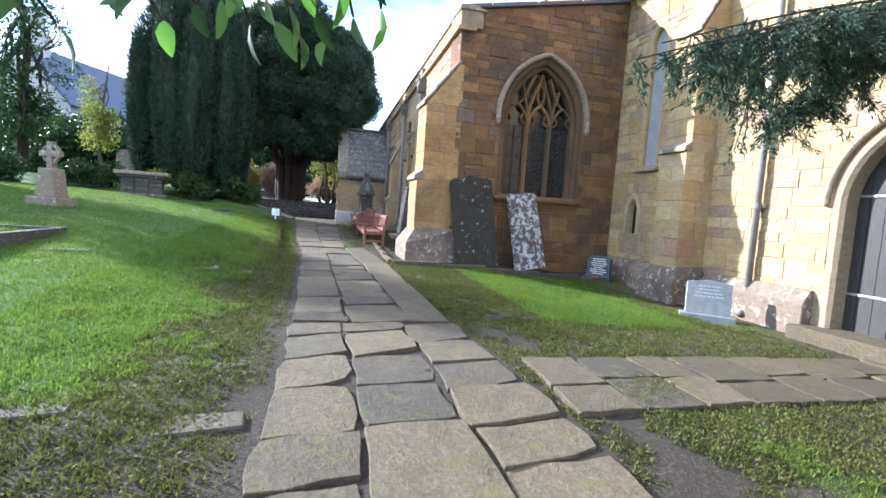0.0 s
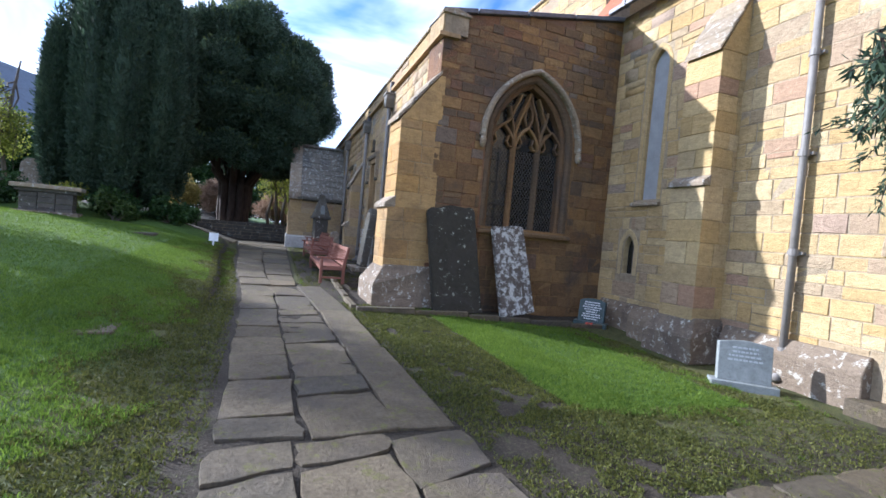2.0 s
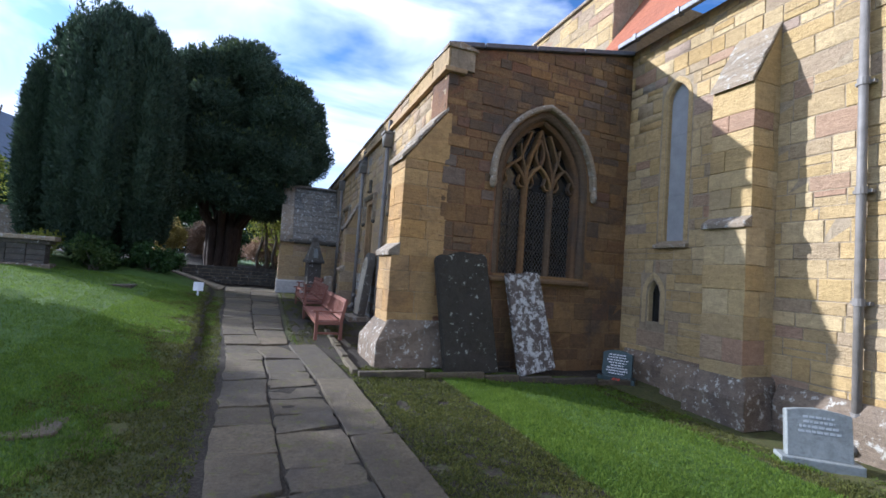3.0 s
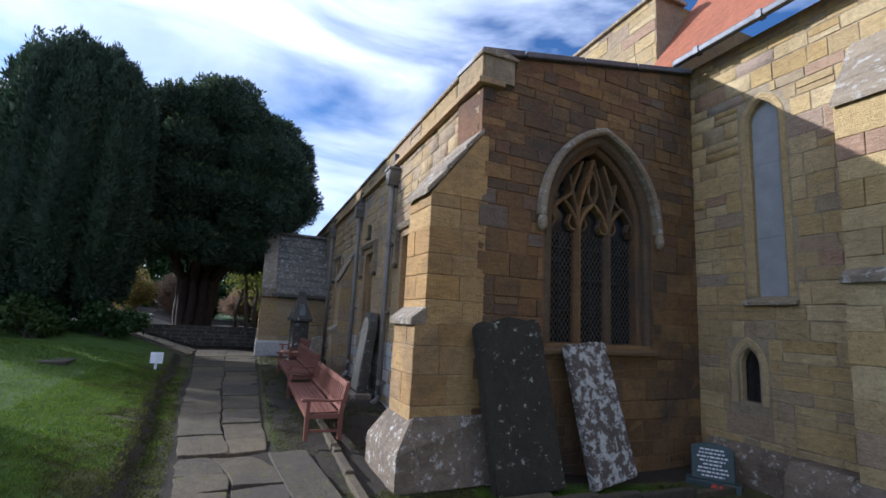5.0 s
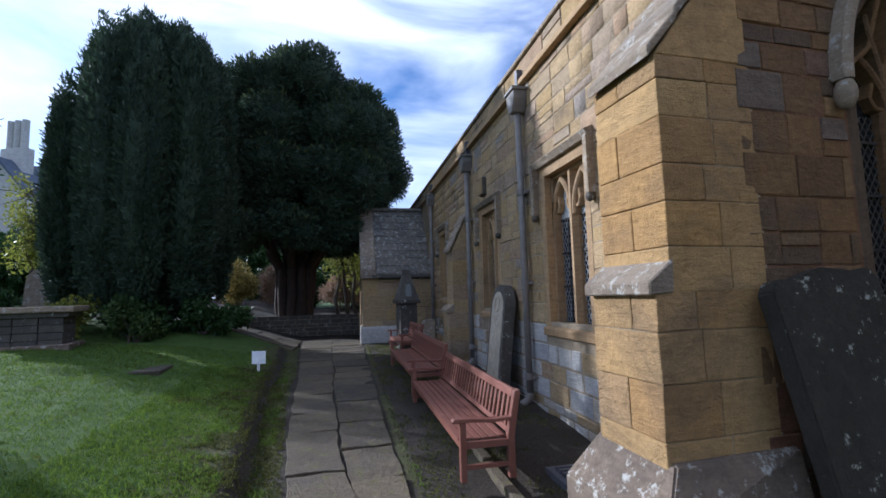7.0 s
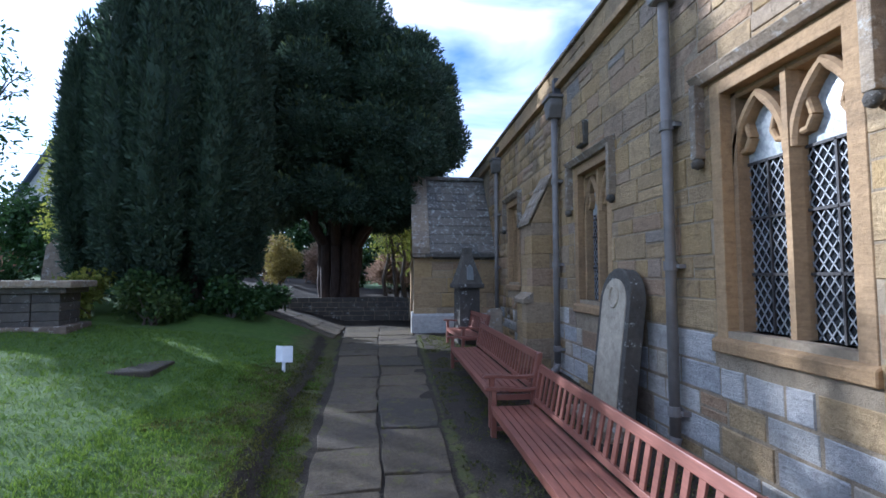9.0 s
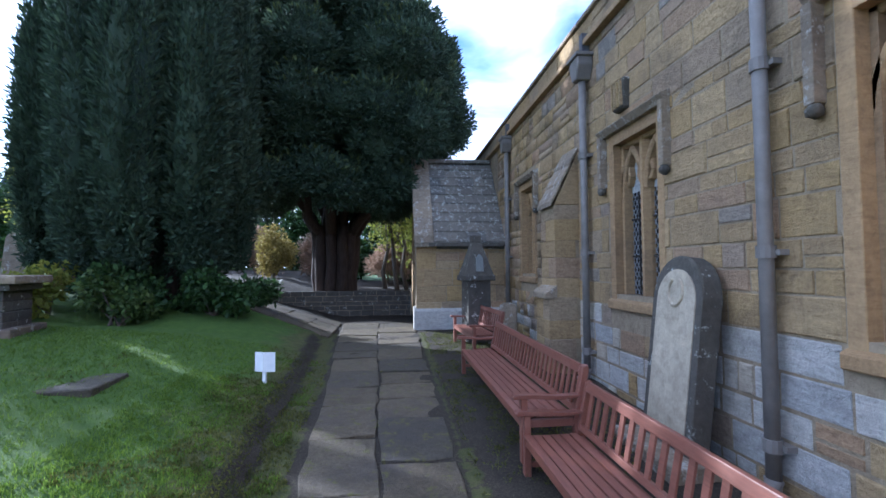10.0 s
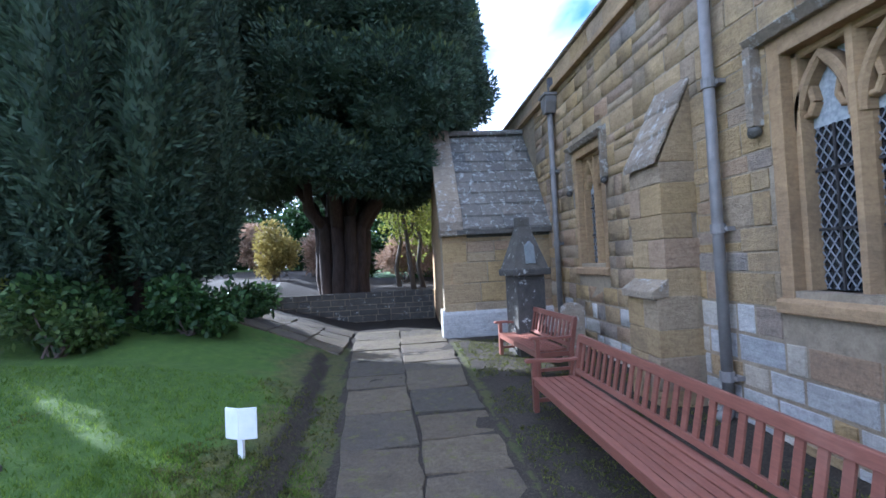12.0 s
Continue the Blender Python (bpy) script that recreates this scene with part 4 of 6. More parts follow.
# ---- porch ----
def porch():
    x0, x1, y0, y1 = 0.30, 2.5, 21.4, 24.6
    p = thing("porch", (1.4, 21.4, 0.6), "small stone porch with a lichened stone-slate roof", "porch", "", "structure")
    bm = box(bmesh.new(), x0, x1, y0 + 0.012, y0 + 0.4, 0.3, 2.75)
    w = part("wall", bm, M_MORTAR, p)
    lay_porch.append((w, courses(5, 0.0, x1 - x0, 0.5, 2.66, (0.28, 0.42), (0.5, 0.9))))
    bm = bmesh.new()
    prism(bm, [(y0 - 0.0, 0.3), (y1, 0.3), (y1, 2.8), (23.0, 4.95), (y0, 2.8)], 0, x0 + 0.02, x0 + 0.4)
    part("gable", bm, M_DRESS, p)
    bm = bmesh.new()
    prism(bm, [(y0 - 0.06, 0.3), (y0 - 0.06, 1.05), (y0 + 0.02, 1.15), (y0 + 0.3, 1.15), (y0 + 0.3, 0.3)], 0, x0 - 0.06, x1, 0.01)
    part("plinth", bm, M_LIME, p, "pale plinth")
    # dark strip under the eaves, standing in for the shade there
    bm = bmesh.new()
    box(bm, x0 + 0.5, x1, y0 - 0.02, y0 + 0.1, 2.56, 2.68, 0.02)
    part("eaves_course", bm, M_SOOT, p, "dark strip put in for the shade under the eaves")
    r = random.Random(9)
    ridge_y, ridge_z, eave_y, eave_z = 23.0, 5.05, 21.22, 2.70
    n = 9
    for k in range(n):
        t0, t1 = k / n, (k + 1.25) / n
        t1 = min(t1, 1.0)
        x = x0 + 0.42
        while x < x1 - 0.01:
            wd = min(r.uniform(0.22, 0.5), x1 - x)
            bm = bmesh.new()
            lift = 0.055
            ya, za = eave_y + (ridge_y - eave_y) * t0 + r.uniform(-0.02, 0.02), eave_z + (ridge_z - eave_z) * t0 + lift
            yb, zb = eave_y + (ridge_y - eave_y) * t1, eave_z + (ridge_z - eave_z) * t1 + 0.012
            prism(bm, [(ya, za - 0.035), (ya, za), (yb, zb), (yb, zb - 0.035)], 0, x + 0.004, x + wd - 0.004)
            part("roof_slate", bm, M_ROOF, p)
            x += wd
    bm = bmesh.new()
    prism(bm, [(eave_y, eave_z - 0.08), (eave_y, eave_z), (ridge_y, ridge_z), (24.8, 2.6), (24.8, 2.5), (ridge_y, ridge_z - 0.1)], 0, x0 + 0.3, x1)
    part("roof_deck", bm, M_SOOT, p)
    bm = bmesh.new()
    for k in range(5):
        a, b = k / 5, (k + 1) / 5
        ya, yb = eave_y + (ridge_y - eave_y) * a, eave_y + (ridge_y - eave_y) * b
        za, zb = eave_z + 0.14 + (ridge_z - eave_z) * a, eave_z + 0.14 + (ridge_z - eave_z) * b
        prism(bm, [(ya + 0.006, za - 0.14), (ya + 0.006, za + 0.04), (yb - 0.006, zb + 0.04), (yb - 0.006, zb - 0.14)], 0, x0 - 0.05, x0 + 0.42, 0.012)
    part("gable_coping", bm, M_COPING, p, "lichened coping slabs")
    bm = bmesh.new()
    box(bm, x0 - 0.04, x0 + 0.42, y0 - 0.14, y0 + 0.3, 2.6, 2.78, 0.02)
    prism(bm, [(x0 + 0.02, 2.78), (x0 + 0.36, 2.78), (x0 + 0.19, 3.12)], 1, y0 - 0.1, y0 + 0.12, 0.01)
    part("kneeler", bm, M_COPING, p, "gabled kneeler stone")
    bm = box(bmesh.new(), x0 + 0.4, x1, ridge_y - 0.12, ridge_y + 0.12, ridge_z - 0.02, ridge_z + 0.1, 0.04)
    part("ridge", bm, M_ROOF, p, "stone ridge")


lay_porch = []
porch()


# ---- rainwater pipes ----
def rain_pipe(M, u, z0, z1, hopper, label, d=-0.10, foot=True, r=0.05):
    p = thing("rainwater_pipe", M @ Vector((u, d, z0)), label, "drainpipe", "rainwater pipes")
    pipe = part("pipe", tube(bmesh.new(), [(u, d, z0 + 0.12), (u, d, (z0 + z1) / 2), (u, d, z1)], r, 12), M_PIPE, p, "", M, True)
    z = z0 + 0.35
    while z < z1:
        bm = tube(bmesh.new(), [(u, d, z), (u, d, z + 0.09)], r + 0.014, 12)
        box(bm, u - 0.10, u + 0.10, d + 0.02, 0.0, z + 0.02, z + 0.06)
        part("collar", bm, M_PIPE, p, "", M)
        z += 1.35
    if hopper:
        bm = bmesh.new()
        prism(bm, [(u - 0.07, z1 - 0.06), (u + 0.07, z1 - 0.06), (u + 0.16, z1 + 0.14), (u + 0.16, z1 + 0.26), (u - 0.16, z1 + 0.26), (u - 0.16, z1 + 0.14)], 1, d - 0.12, 0.0, 0.015)
        box(bm, u - 0.19, u + 0.19, d - 0.15, 0.0, z1 + 0.25, z1 + 0.3, 0.01)
        part("hopper", bm, M_PIPE, p, "moulded hopper head", M)
        box_ = box(bmesh.new(), u - 0.05, u + 0.05, d - 0.01, 0.0, z1 + 0.28, z1 + 0.62)
        part("spout_chute", box_, M_LEAD, p, "", M)
    if foot:
        part("shoe", tube(bmesh.new(), [(u, d, z0 + 0.16), (u, d - 0.02, z0 + 0.06), (u, d - 0.12, z0)], r + 0.012, 12), M_PIPE, p, "", M, True)
    return p


rain_pipe(M_S, 24 - 13.2, 0.45, 4.83, True, "grey painted iron downpipe with a hopper head on the aisle wall")
rain_pipe(M_S, 24 - 16.3, 0.55, 4.75, True, "grey painted iron downpipe beside the aisle buttress")
rain_pipe(M_S, 24 - 20.68, 0.60, 4.85, True, "grey painted iron downpipe beside the porch")
rain_pipe(M_N, 12 - 5.62, 0.04, 6.56, False, "tall downpipe on the sunlit nave wall")


# ---- benches ----
def bench(length=1.86):
    b = thing("bench", (0, 0, 0), "red-brown stained hardwood garden bench with slatted back", "bench", "benches along the church wall")
    L = length / 2
    def leg(name, pts, x0, x1):
        part(name, prism(bmesh.new(), pts, 1, x0, x1, 0.006), M_WOOD, b)
    for s in (-1, 1):
        y0 = s * L - 0.035
        for nm, q in (("front_leg", [(-0.02, 0.0), (0.04, 0.0), (0.04, 0.60), (-0.02, 0.60)]), ("back_leg", [(0.46, 0.0), (0.53, 0.0), (0.515, 0.42), (0.60, 0.87), (0.585, 0.905), (0.54, 0.89), (0.455, 0.44)])):
            part(nm, prism(bmesh.new(), q, 1, y0, y0 + 0.07, 0.006), M_WOOD, b)
        q = [(-0.10, 0.615), (-0.075, 0.645), (0.1, 0.638), (0.30, 0.615), (0.5, 0.63), (0.5, 0.60), (0.30, 0.583), (0.1, 0.602), (-0.08, 0.598)]
        part("armrest", prism(bmesh.new(), q, 1, y0 - 0.005, y0 + 0.075, 0.006), M_WOOD, b)
        part("side_rail", box(bmesh.new(), 0.03, 0.47, y0 + 0.015, y0 + 0.055, 0.33, 0.40, 0.004), M_WOOD, b)
        part("stretcher", box(bmesh.new(), 0.03, 0.47, y0 + 0.018, y0 + 0.052, 0.12, 0.165, 0.004), M_WOOD, b)
    part("front_rail", box(bmesh.new(), -0.012, 0.03, -L + 0.035, L - 0.035, 0.325, 0.405, 0.005), M_WOOD, b)
    part("back_rail", box(bmesh.new(), 0.455, 0.495, -L + 0.035, L - 0.035, 0.325, 0.40, 0.005), M_WOOD, b)
    for k in range(6):
        x = -0.03 + k * 0.081
        z = 0.408 - 0.010 * math.sin(k / 5 * math.pi)
        part("seat_slat", box(bmesh.new(), x, x + 0.068, -L + 0.03, L - 0.03, z, z + 0.022, 0.005), M_WOOD, b)
    lean = pose(0.478, 0, 0.45, 0, 10.5, 0)
    part("lower_back_rail", box(bmesh.new(), -0.018, 0.022, -L + 0.035, L - 0.035, 0.0, 0.055, 0.005), M_WOOD, b, "", lean)
    part("top_rail", box(bmesh.new(), -0.022, 0.026, -L + 0.035, L - 0.035, 0.365, 0.455, 0.01), M_WOOD, b, "", lean)
    n = int((length - 0.14) / 0.118)
    for k in range(n):
        y = -L + 0.07 + (k + 0.5) * (length - 0.14) / n
        part("back_slat", box(bmesh.new(), -0.008, 0.010, y - 0.026, y + 0.026, 0.05, 0.37, 0.003), M_WOOD, b, "", lean)
    return b


b0 = bench(2.92)
def place(x, y, rz, dz=0.0):
    return pose(U * x, U * y, U * (ground_z(x + 0.2, y) + dz), 0, 0, rz)
SHAPE = Matrix.Diagonal((0.92, 1, 0.84, 1))
b0.matrix_basis = place(0.80, 12.33, 0) @ SHAPE
b1 = bench(3.1)
b1.matrix_basis = place(0.78, 15.38, 0.3) @ SHAPE
tagged(b1, "long red-brown hardwood bench standing end to end with its neighbour")
small = bench(1.62)
small.matrix_basis = place(1.05, 18.75, 4) @ SHAPE
tagged(small, "shorter red-brown hardwood bench turned towards the path")


# ---- gravestones ----
def headstone(name, pts, thick, mat, M, label, bev=0.015):
    bm = prism(bmesh.new(), pts, 1, -thick / 2, thick / 2)
    bmesh.ops.bevel(bm, geom=list(bm.edges), offset=bev, segments=2, affect="EDGES")
    return solo(name, rough_slab(bm, 0.006), mat, label, "gravestone", "", M)


def shouldered(w, h, n=8):
    """The outline of a ledger with a shallow curved and shouldered head."""
    top = [(w * (-0.5 + 0.06), h * 0.985), (w * -0.36, h * 0.99), (w * -0.3, h * 0.972), (w * -0.15, h * 0.995), (0, h * 1.01), (w * 0.15, h * 0.995), (w * 0.3, h * 0.972), (w * 0.36, h * 0.99), (w * 0.44, h * 0.985)]
    return [(-w / 2, 0), (w / 2, 0), (w / 2, h * 0.95), *top[::-1], (-w / 2, h * 0.95)]


def slab_pose(x, y, z, lean, turn=0, side=0):
    return pose(x, y, z, 0, 0, turn) @ pose(0, 0, 0, -lean, side, 0)


headstone("ledger_stone", shouldered(0.94, 1.98), 0.13, M_SLATE_STONE, slab_pose(3.07, 8.98, 0.2, 10, 3, -5), "tall dark lichen-spotted ledger stone leaning on the church wall")
headstone("ledger_stone", [(-0.37, 0), (0.37, 0.03), (0.33, 1.70), (0.1, 1.735), (-0.08, 1.72), (-0.34, 1.74)], 0.10, M_LICHEN, slab_pose(4.32, 9.02, 0.2, 11, 3, -7), "narrow ledger stone crusted white with lichen, leaning")


def memorial(name, x, y, turn, lean, w, h, t, mat, label, lines, top="arc"):
    z = ground_z(x, y) - 0.02
    g = thing(name, (x, y, z), label, "gravestone")
    M = pose(x, y, z, 0, 0, turn)
    part("base", box(bmesh.new(), -w * 0.62, w * 0.62, -t * 1.1, t * 1.3, -0.05, 0.09, 0.012), mat, g, "", M)
    if top == "arc":
        pts = [(-w / 2, 0.08), (w / 2, 0.08), (w / 2, h * 0.93), (w * 0.3, h * 0.965), (0, h), (-w * 0.3, h * 0.965), (-w / 2, h * 0.93)]
    else:
        pts = [(-w / 2, 0.08), (w / 2, 0.08), (w / 2, h * 0.9), (w * 0.42, h * 0.9), (w * 0.3, h * 0.97), (0, h), (-w * 0.3, h * 0.97), (-w * 0.42, h * 0.9), (-w / 2, h * 0.9)]
    Mt = M @ pose(0, 0, 0, -lean, 0, 0)
    part("tablet", prism(bmesh.new(), pts, 1, -t / 2, t / 2, 0.01), mat, g, "", Mt)
    r = random.Random(len(name) + lines)
    for k in range(lines):
        zz = h * 0.82 - k * h * 0.085
        ww = w * r.uniform(0.2, 0.36)
        bm = bmesh.new()
        u = -ww
        while u < ww:
            l = r.uniform(0.02, 0.06)
            box(bm, u, min(u + l, ww), -t / 2 - 0.003, -t / 2 + 0.002, zz, zz + h * 0.04)
            u += l + 0.012
        part("inscription_line", bm, M_LETTER if mat == M_DGREEN else M_GREYLETTER, g, "", Mt, False, "stuff")
    return g, Mt


g1, Mg = memorial("headstone", 5.98, 8.98, -52, 10, 0.52, 0.56, 0.09, M_DGREEN, "small dark green slate memorial with white lettering", 8, "flat")
bm = bmesh.new()
for k in range(9):
    a = k * 0.7
    bmesh.ops.create_icosphere(bm, subdivisions=1, radius=0.022, matrix=pose(5.78 + 0.06 * math.cos(a), 8.78 + 0.05 * math.sin(a), ground_z(5.8, 8.8) + 0.05 + 0.012 * (k % 3)))
solo("flower_tribute", bm, plain("red_petals", (0.35, 0.04, 0.03), (0.5, 0.1, 0.06), 20), "small faded red flower tribute at the memorial", "flowers")
memorial("headstone", 5.72, 5.55, -38, 7, 0.62, 0.62, 0.10, M_GREY, "pale grey granite headstone with a curved top and base", 4, "arc")


def arched_stone():
    x, y = 2.14, 14.0
    z = ground_z(x, y) - 0.02
    g = thing("arched_headstone", (x, y, z), "tall round-headed headstone with a pale sunken panel, leaning", "gravestone")
    M = pose(x, y, z, 0, 0, -90) @ pose(0, 0, 0, -7, 0, 0)
    def outline(w, h, z0=0.0):
        return [(-w / 2, z0), (w / 2, z0)] + [(w / 2 * math.cos(a), h - w / 2 + w / 2 * math.sin(a)) for a in np.linspace(0, math.pi, 13)]
    part("slab", prism(bmesh.new(), outline(0.70, 1.72), 1, -0.075, 0.10, 0.012), M_SOOT, g, "", M)
    part("panel", prism(bmesh.new(), outline(0.54, 1.60, 0.14), 1, -0.085, -0.07), M_PALE, g, "pale smooth panel", M)
    bm = bmesh.new()
    ringp = [(0.1 * math.sin(a), 1.40 + 0.12 * math.cos(a)) for a in np.linspace(0.5, 2 * math.pi - 0.5, 14)]
    sweep(bm, ringp, 0.03, -0.105, -0.08)
    part("carved_ring", bm, M_PALE, g, "", M)
    part("plinth", box(bmesh.new(), -0.5, 0.5, -0.3, 0.22, -0.1, 0.10, 0.02), M_COPING, g, "mossy stone base", pose(x, y, z, 0, 0, -90))


arched_stone()


def obelisk():
    x, y = 1.45, 19.6
    z = ground_z(x, y)
    g = thing("obelisk_monument", (x, y, z), "dark sooty pedestal monument with a pointed cap", "monument")
    M = pose(x, y, z, 0, 0, 8) @ Matrix.Diagonal((1, 1, 1.25, 1))
    part("pedestal", box(bmesh.new(), -0.24, 0.24, -0.24, 0.24, -0.05, 1.0, 0.02), M_SOOT, g, "", M)
    part("cornice", box(bmesh.new(), -0.32, 0.32, -0.32, 0.32, 0.99, 1.08, 0.02), M_SOOT, g, "", M)
    bm = bmesh.new()
    b = [bm.verts.new((sx * 0.29, sy * 0.29, 1.08)) for sx, sy in ((-1, -1), (1, -1), (1, 1), (-1, 1))]
    t = [bm.verts.new((sx * 0.09, sy * 0.09, 1.62)) for sx, sy in ((-1, -1), (1, -1), (1, 1), (-1, 1))]
    bm.faces.new(b)
    bm.faces.new(t[::-1])
    for i in range(4):
        bm.faces.new((b[i], b[(i + 1) % 4], t[(i + 1) % 4], t[i]))
    part("spire", bm, M_SOOT, g, "", M)
    part("finial", box(bmesh.new(), -0.1, 0.1, -0.1, 0.1, 1.6, 1.74, 0.03), M_SOOT, g, "", M)
    part("shield", prism(bmesh.new(), [(-0.08, 1.14), (0.08, 1.14), (0.06, 1.36), (0, 1.42), (-0.06, 1.36)], 1, -0.29, -0.2), M_GREY, g, "pale carved shield", M)


obelisk()
headstone("footstone", [(-0.17, 0), (0.17, 0), (0.17, 0.8), (0.08, 0.86), (-0.08, 0.86), (-0.17, 0.8)], 0.1, M_COPING, pose(1.95, 18.9, ground_z(1.95, 18.9) - 0.03, 0, 0, -20), "small weathered footstone by the aisle wall")


def celtic_cross():
    x, y = -5.6, 10.9
    z = ground_z(x, y)
    g = thing("celtic_cross", (x, y, z), "grey stone wheel cross on a tapered base", "cross")
    M = pose(x, y, z, 0, 0, -18)
    part("foot", box(bmesh.new(), -0.34, 0.34, -0.25, 0.25, -0.05, 0.14, 0.02), M_COPING, g, "", M)
    bm = bmesh.new()
    prism(bm, [(-0.24, 0.14), (0.24, 0.14), (0.15, 0.72), (-0.15, 0.72)], 1, -0.16, 0.16, 0.02)
    part("base", bm, M_COPING, g, "", M)
    bm = bmesh.new()
    box(bm, -0.06, 0.06, -0.06, 0.06, 0.7, 1.26, 0.01)
    box(bm, -0.22, 0.22, -0.055, 0.055, 0.96, 1.08, 0.01)
    part("cross", bm, M_COPING, g, "", M)
    bm = bmesh.new()
    sweep(bm, [(0.17 * math.cos(a), 1.02 + 0.17 * math.sin(a)) for a in np.linspace(0, 2 * math.pi, 25)], 0.05, -0.04, 0.04)
    part("wheel", bm, M_COPING, g, "", M)


celtic_cross()


def table_tomb():
    x, y = -6.15, 17.3
    z = ground_z(x, y)
    g = thing("table_tomb", (x, y, z), "low stone table tomb with a flat moulded slab", "tomb")
    M = pose(x, y, z, 0, 0, 12) @ Matrix.Diagonal((1.15, 1.3, 1.15, 1))
    part("slab", box(bmesh.new(), -0.66, 0.66, -0.4, 0.4, 0.56, 0.66, 0.02), M_COPING, g, "lichened flat slab", M)
    part("cornice", box(bmesh.new(), -0.58, 0.58, -0.34, 0.34, 0.48, 0.56, 0.02), M_SOOT, g, "", M)
    r = random.Random(3)
    for k in range(4):
        for j in range(3):
            a = -0.5 + j * 0.335
            part("tomb_stone", box(bmesh.new(), a, a + 0.325, -0.29 - 0.01 * r.random(), 0.29, -0.02 + k * 0.125, 0.1 + k * 0.125, 0.012), M_SOOT, g, "", M)
    part("footing", box(bmesh.new(), -0.62, 0.62, -0.38, 0.38, -0.1, 0.03, 0.02), M_PLINTH, g, "", M)


table_tomb()


# ---- kerbed grave and flowers on the lawn ----
def kerbed_grave(x, y, w, d):
    z = ground_z(x, y)
    g = thing("kerbed_grave", (x, y, z), "dark stone kerb round a grassed grave", "grave")
    for a, b, c, e in ((x - w / 2, x + w / 2, y - d / 2, y - d / 2 + 0.12), (x - w / 2, x + w / 2, y + d / 2 - 0.12, y + d / 2), (x - w / 2, x - w / 2 + 0.12, y - d / 2 + 0.125, y + d / 2 - 0.125), (x + w / 2 - 0.12, x + w / 2, y - d / 2 + 0.125, y + d / 2 - 0.125)):
        part("kerb_stone", box(bmesh.new(), a, b, c, e, z - 0.15, z + 0.10, 0.012), M_SOOT, g)


kerbed_grave(-4.55, 7.1, 1.1, 2.0)
pot = thing("flower_pot", (-7.0, 10.7, ground_z(-7.0, 10.7)), "small pot of white and blue flowers on the lawn", "flowers")
zp = ground_z(-7.0, 10.7)
part("pot", tube(bmesh.new(), [(-7.0, 10.7, zp - 0.02), (-7.0, 10.7, zp + 0.13)], 0.07, 12, 0.1), M_TILE, pot)
rp = np.random.default_rng(17)
sprays("blossom", np.array([-7.0, 10.7, zp + 0.2]) + rp.normal(0, 0.07, (90, 3)) * np.array([1.2, 1.0, 0.6]), np.tile(np.array([[0, 0, 1.0]]), (90, 1)), 0.06, 3, 0.4, M_WHITE, pot, 5, 0, 0.8)

# ---- sign in the grass ----
def crest():
    c = thing("carved_crest", (2.45, 15.33, 3.95), "weathered carved crest stone above an aisle window", "carving")
    M = M_S @ pose(24 - 15.33, 0, 3.95)
    part("shield", prism(bmesh.new(), [(-0.12, 0.0), (0.12, 0.0), (0.15, 0.36), (-0.15, 0.36)], 1, -0.09, 0.02, 0.02), M_SOOT, c, "", M)
    for k in range(4):
        part("rib", box(bmesh.new(), -0.11 + k * 0.065, -0.075 + k * 0.065, -0.115, -0.08, 0.03, 0.33, 0.006), M_SOUTH, c, "", M)


crest()


def sign():
    x, y = -1.77, 15.9
    z = ground_z(x, y)
    g = thing("lawn_sign", (x, y, z), "small white two-leaf notice on a short stake", "sign")
    M = pose(x, y, z, 0, 0, -14)
    part("stake", box(bmesh.new(), -0.02, 0.02, 0.0, 0.03, -0.1, 0.30), M_WHITE, g, "", M)
    for s in (-1, 1):
        bm = prism(bmesh.new(), [(min(0, s * 0.13), 0.12), (max(0, s * 0.13), 0.12), (max(0, s * 0.13), 0.35), (min(0, s * 0.13), 0.35)], 1, -0.012, 0.0, 0.002)
        part("leaf_panel", bm, M_WHITE, g, "", M @ pose(0, 0, 0, 0, 0, s * 14))


sign()

# ---- foliage ----
def lobes_surface(lobes, per_area, r, inner=0.25):
    """Points in the outer shell of many ellipsoids, with the way outwards."""
    P, A = [], []
    for cx, cy, cz, rx, ry, rz in lobes:
        n = int(per_area * (rx * ry + rx * rz + ry * rz) * 4)
        d = r.normal(0, 1, (n, 3))
        d /= np.linalg.norm(d, axis=1, keepdims=True)
        k = 1 - inner * r.random((n, 1)) ** 1.5
        rad = np.array([rx, ry, rz])
        P.append(np.array([cx, cy, cz]) + d * rad * k)
        A.append(d)
    return np.vstack(P), np.vstack(A)


def core(lobes, k=0.8):
    bm = bmesh.new()
    for cx, cy, cz, rx, ry, rz in lobes:
        bmesh.ops.create_icosphere(bm, subdivisions=2, radius=1.0, matrix=Matrix.Translation((cx, cy, cz)) @ Matrix.Diagonal((rx * k, ry * k, rz * k, 1)))
    for v in bm.verts:
        v.co += Vector((noise.noise(v.co * 2), noise.noise(v.co * 2 + Vector((5, 0, 0))), noise.noise(v.co * 2 + Vector((0, 5, 0))))) * 0.15
    return bm


def limb(bm, a, b, r0, r1, wob, seed, n=6, m=5):
    r = random.Random(seed)
    a, b = Vector(a), Vector(b)
    pts = [a.lerp(b, i / m) + (Vector((r.uniform(-1, 1), r.uniform(-1, 1), r.uniform(-0.5, 0.5))) * wob if 0 < i < m else Vector((0, 0, 0))) for i in range(m + 1)]
    return tube(bm, pts, r0, n, r1)


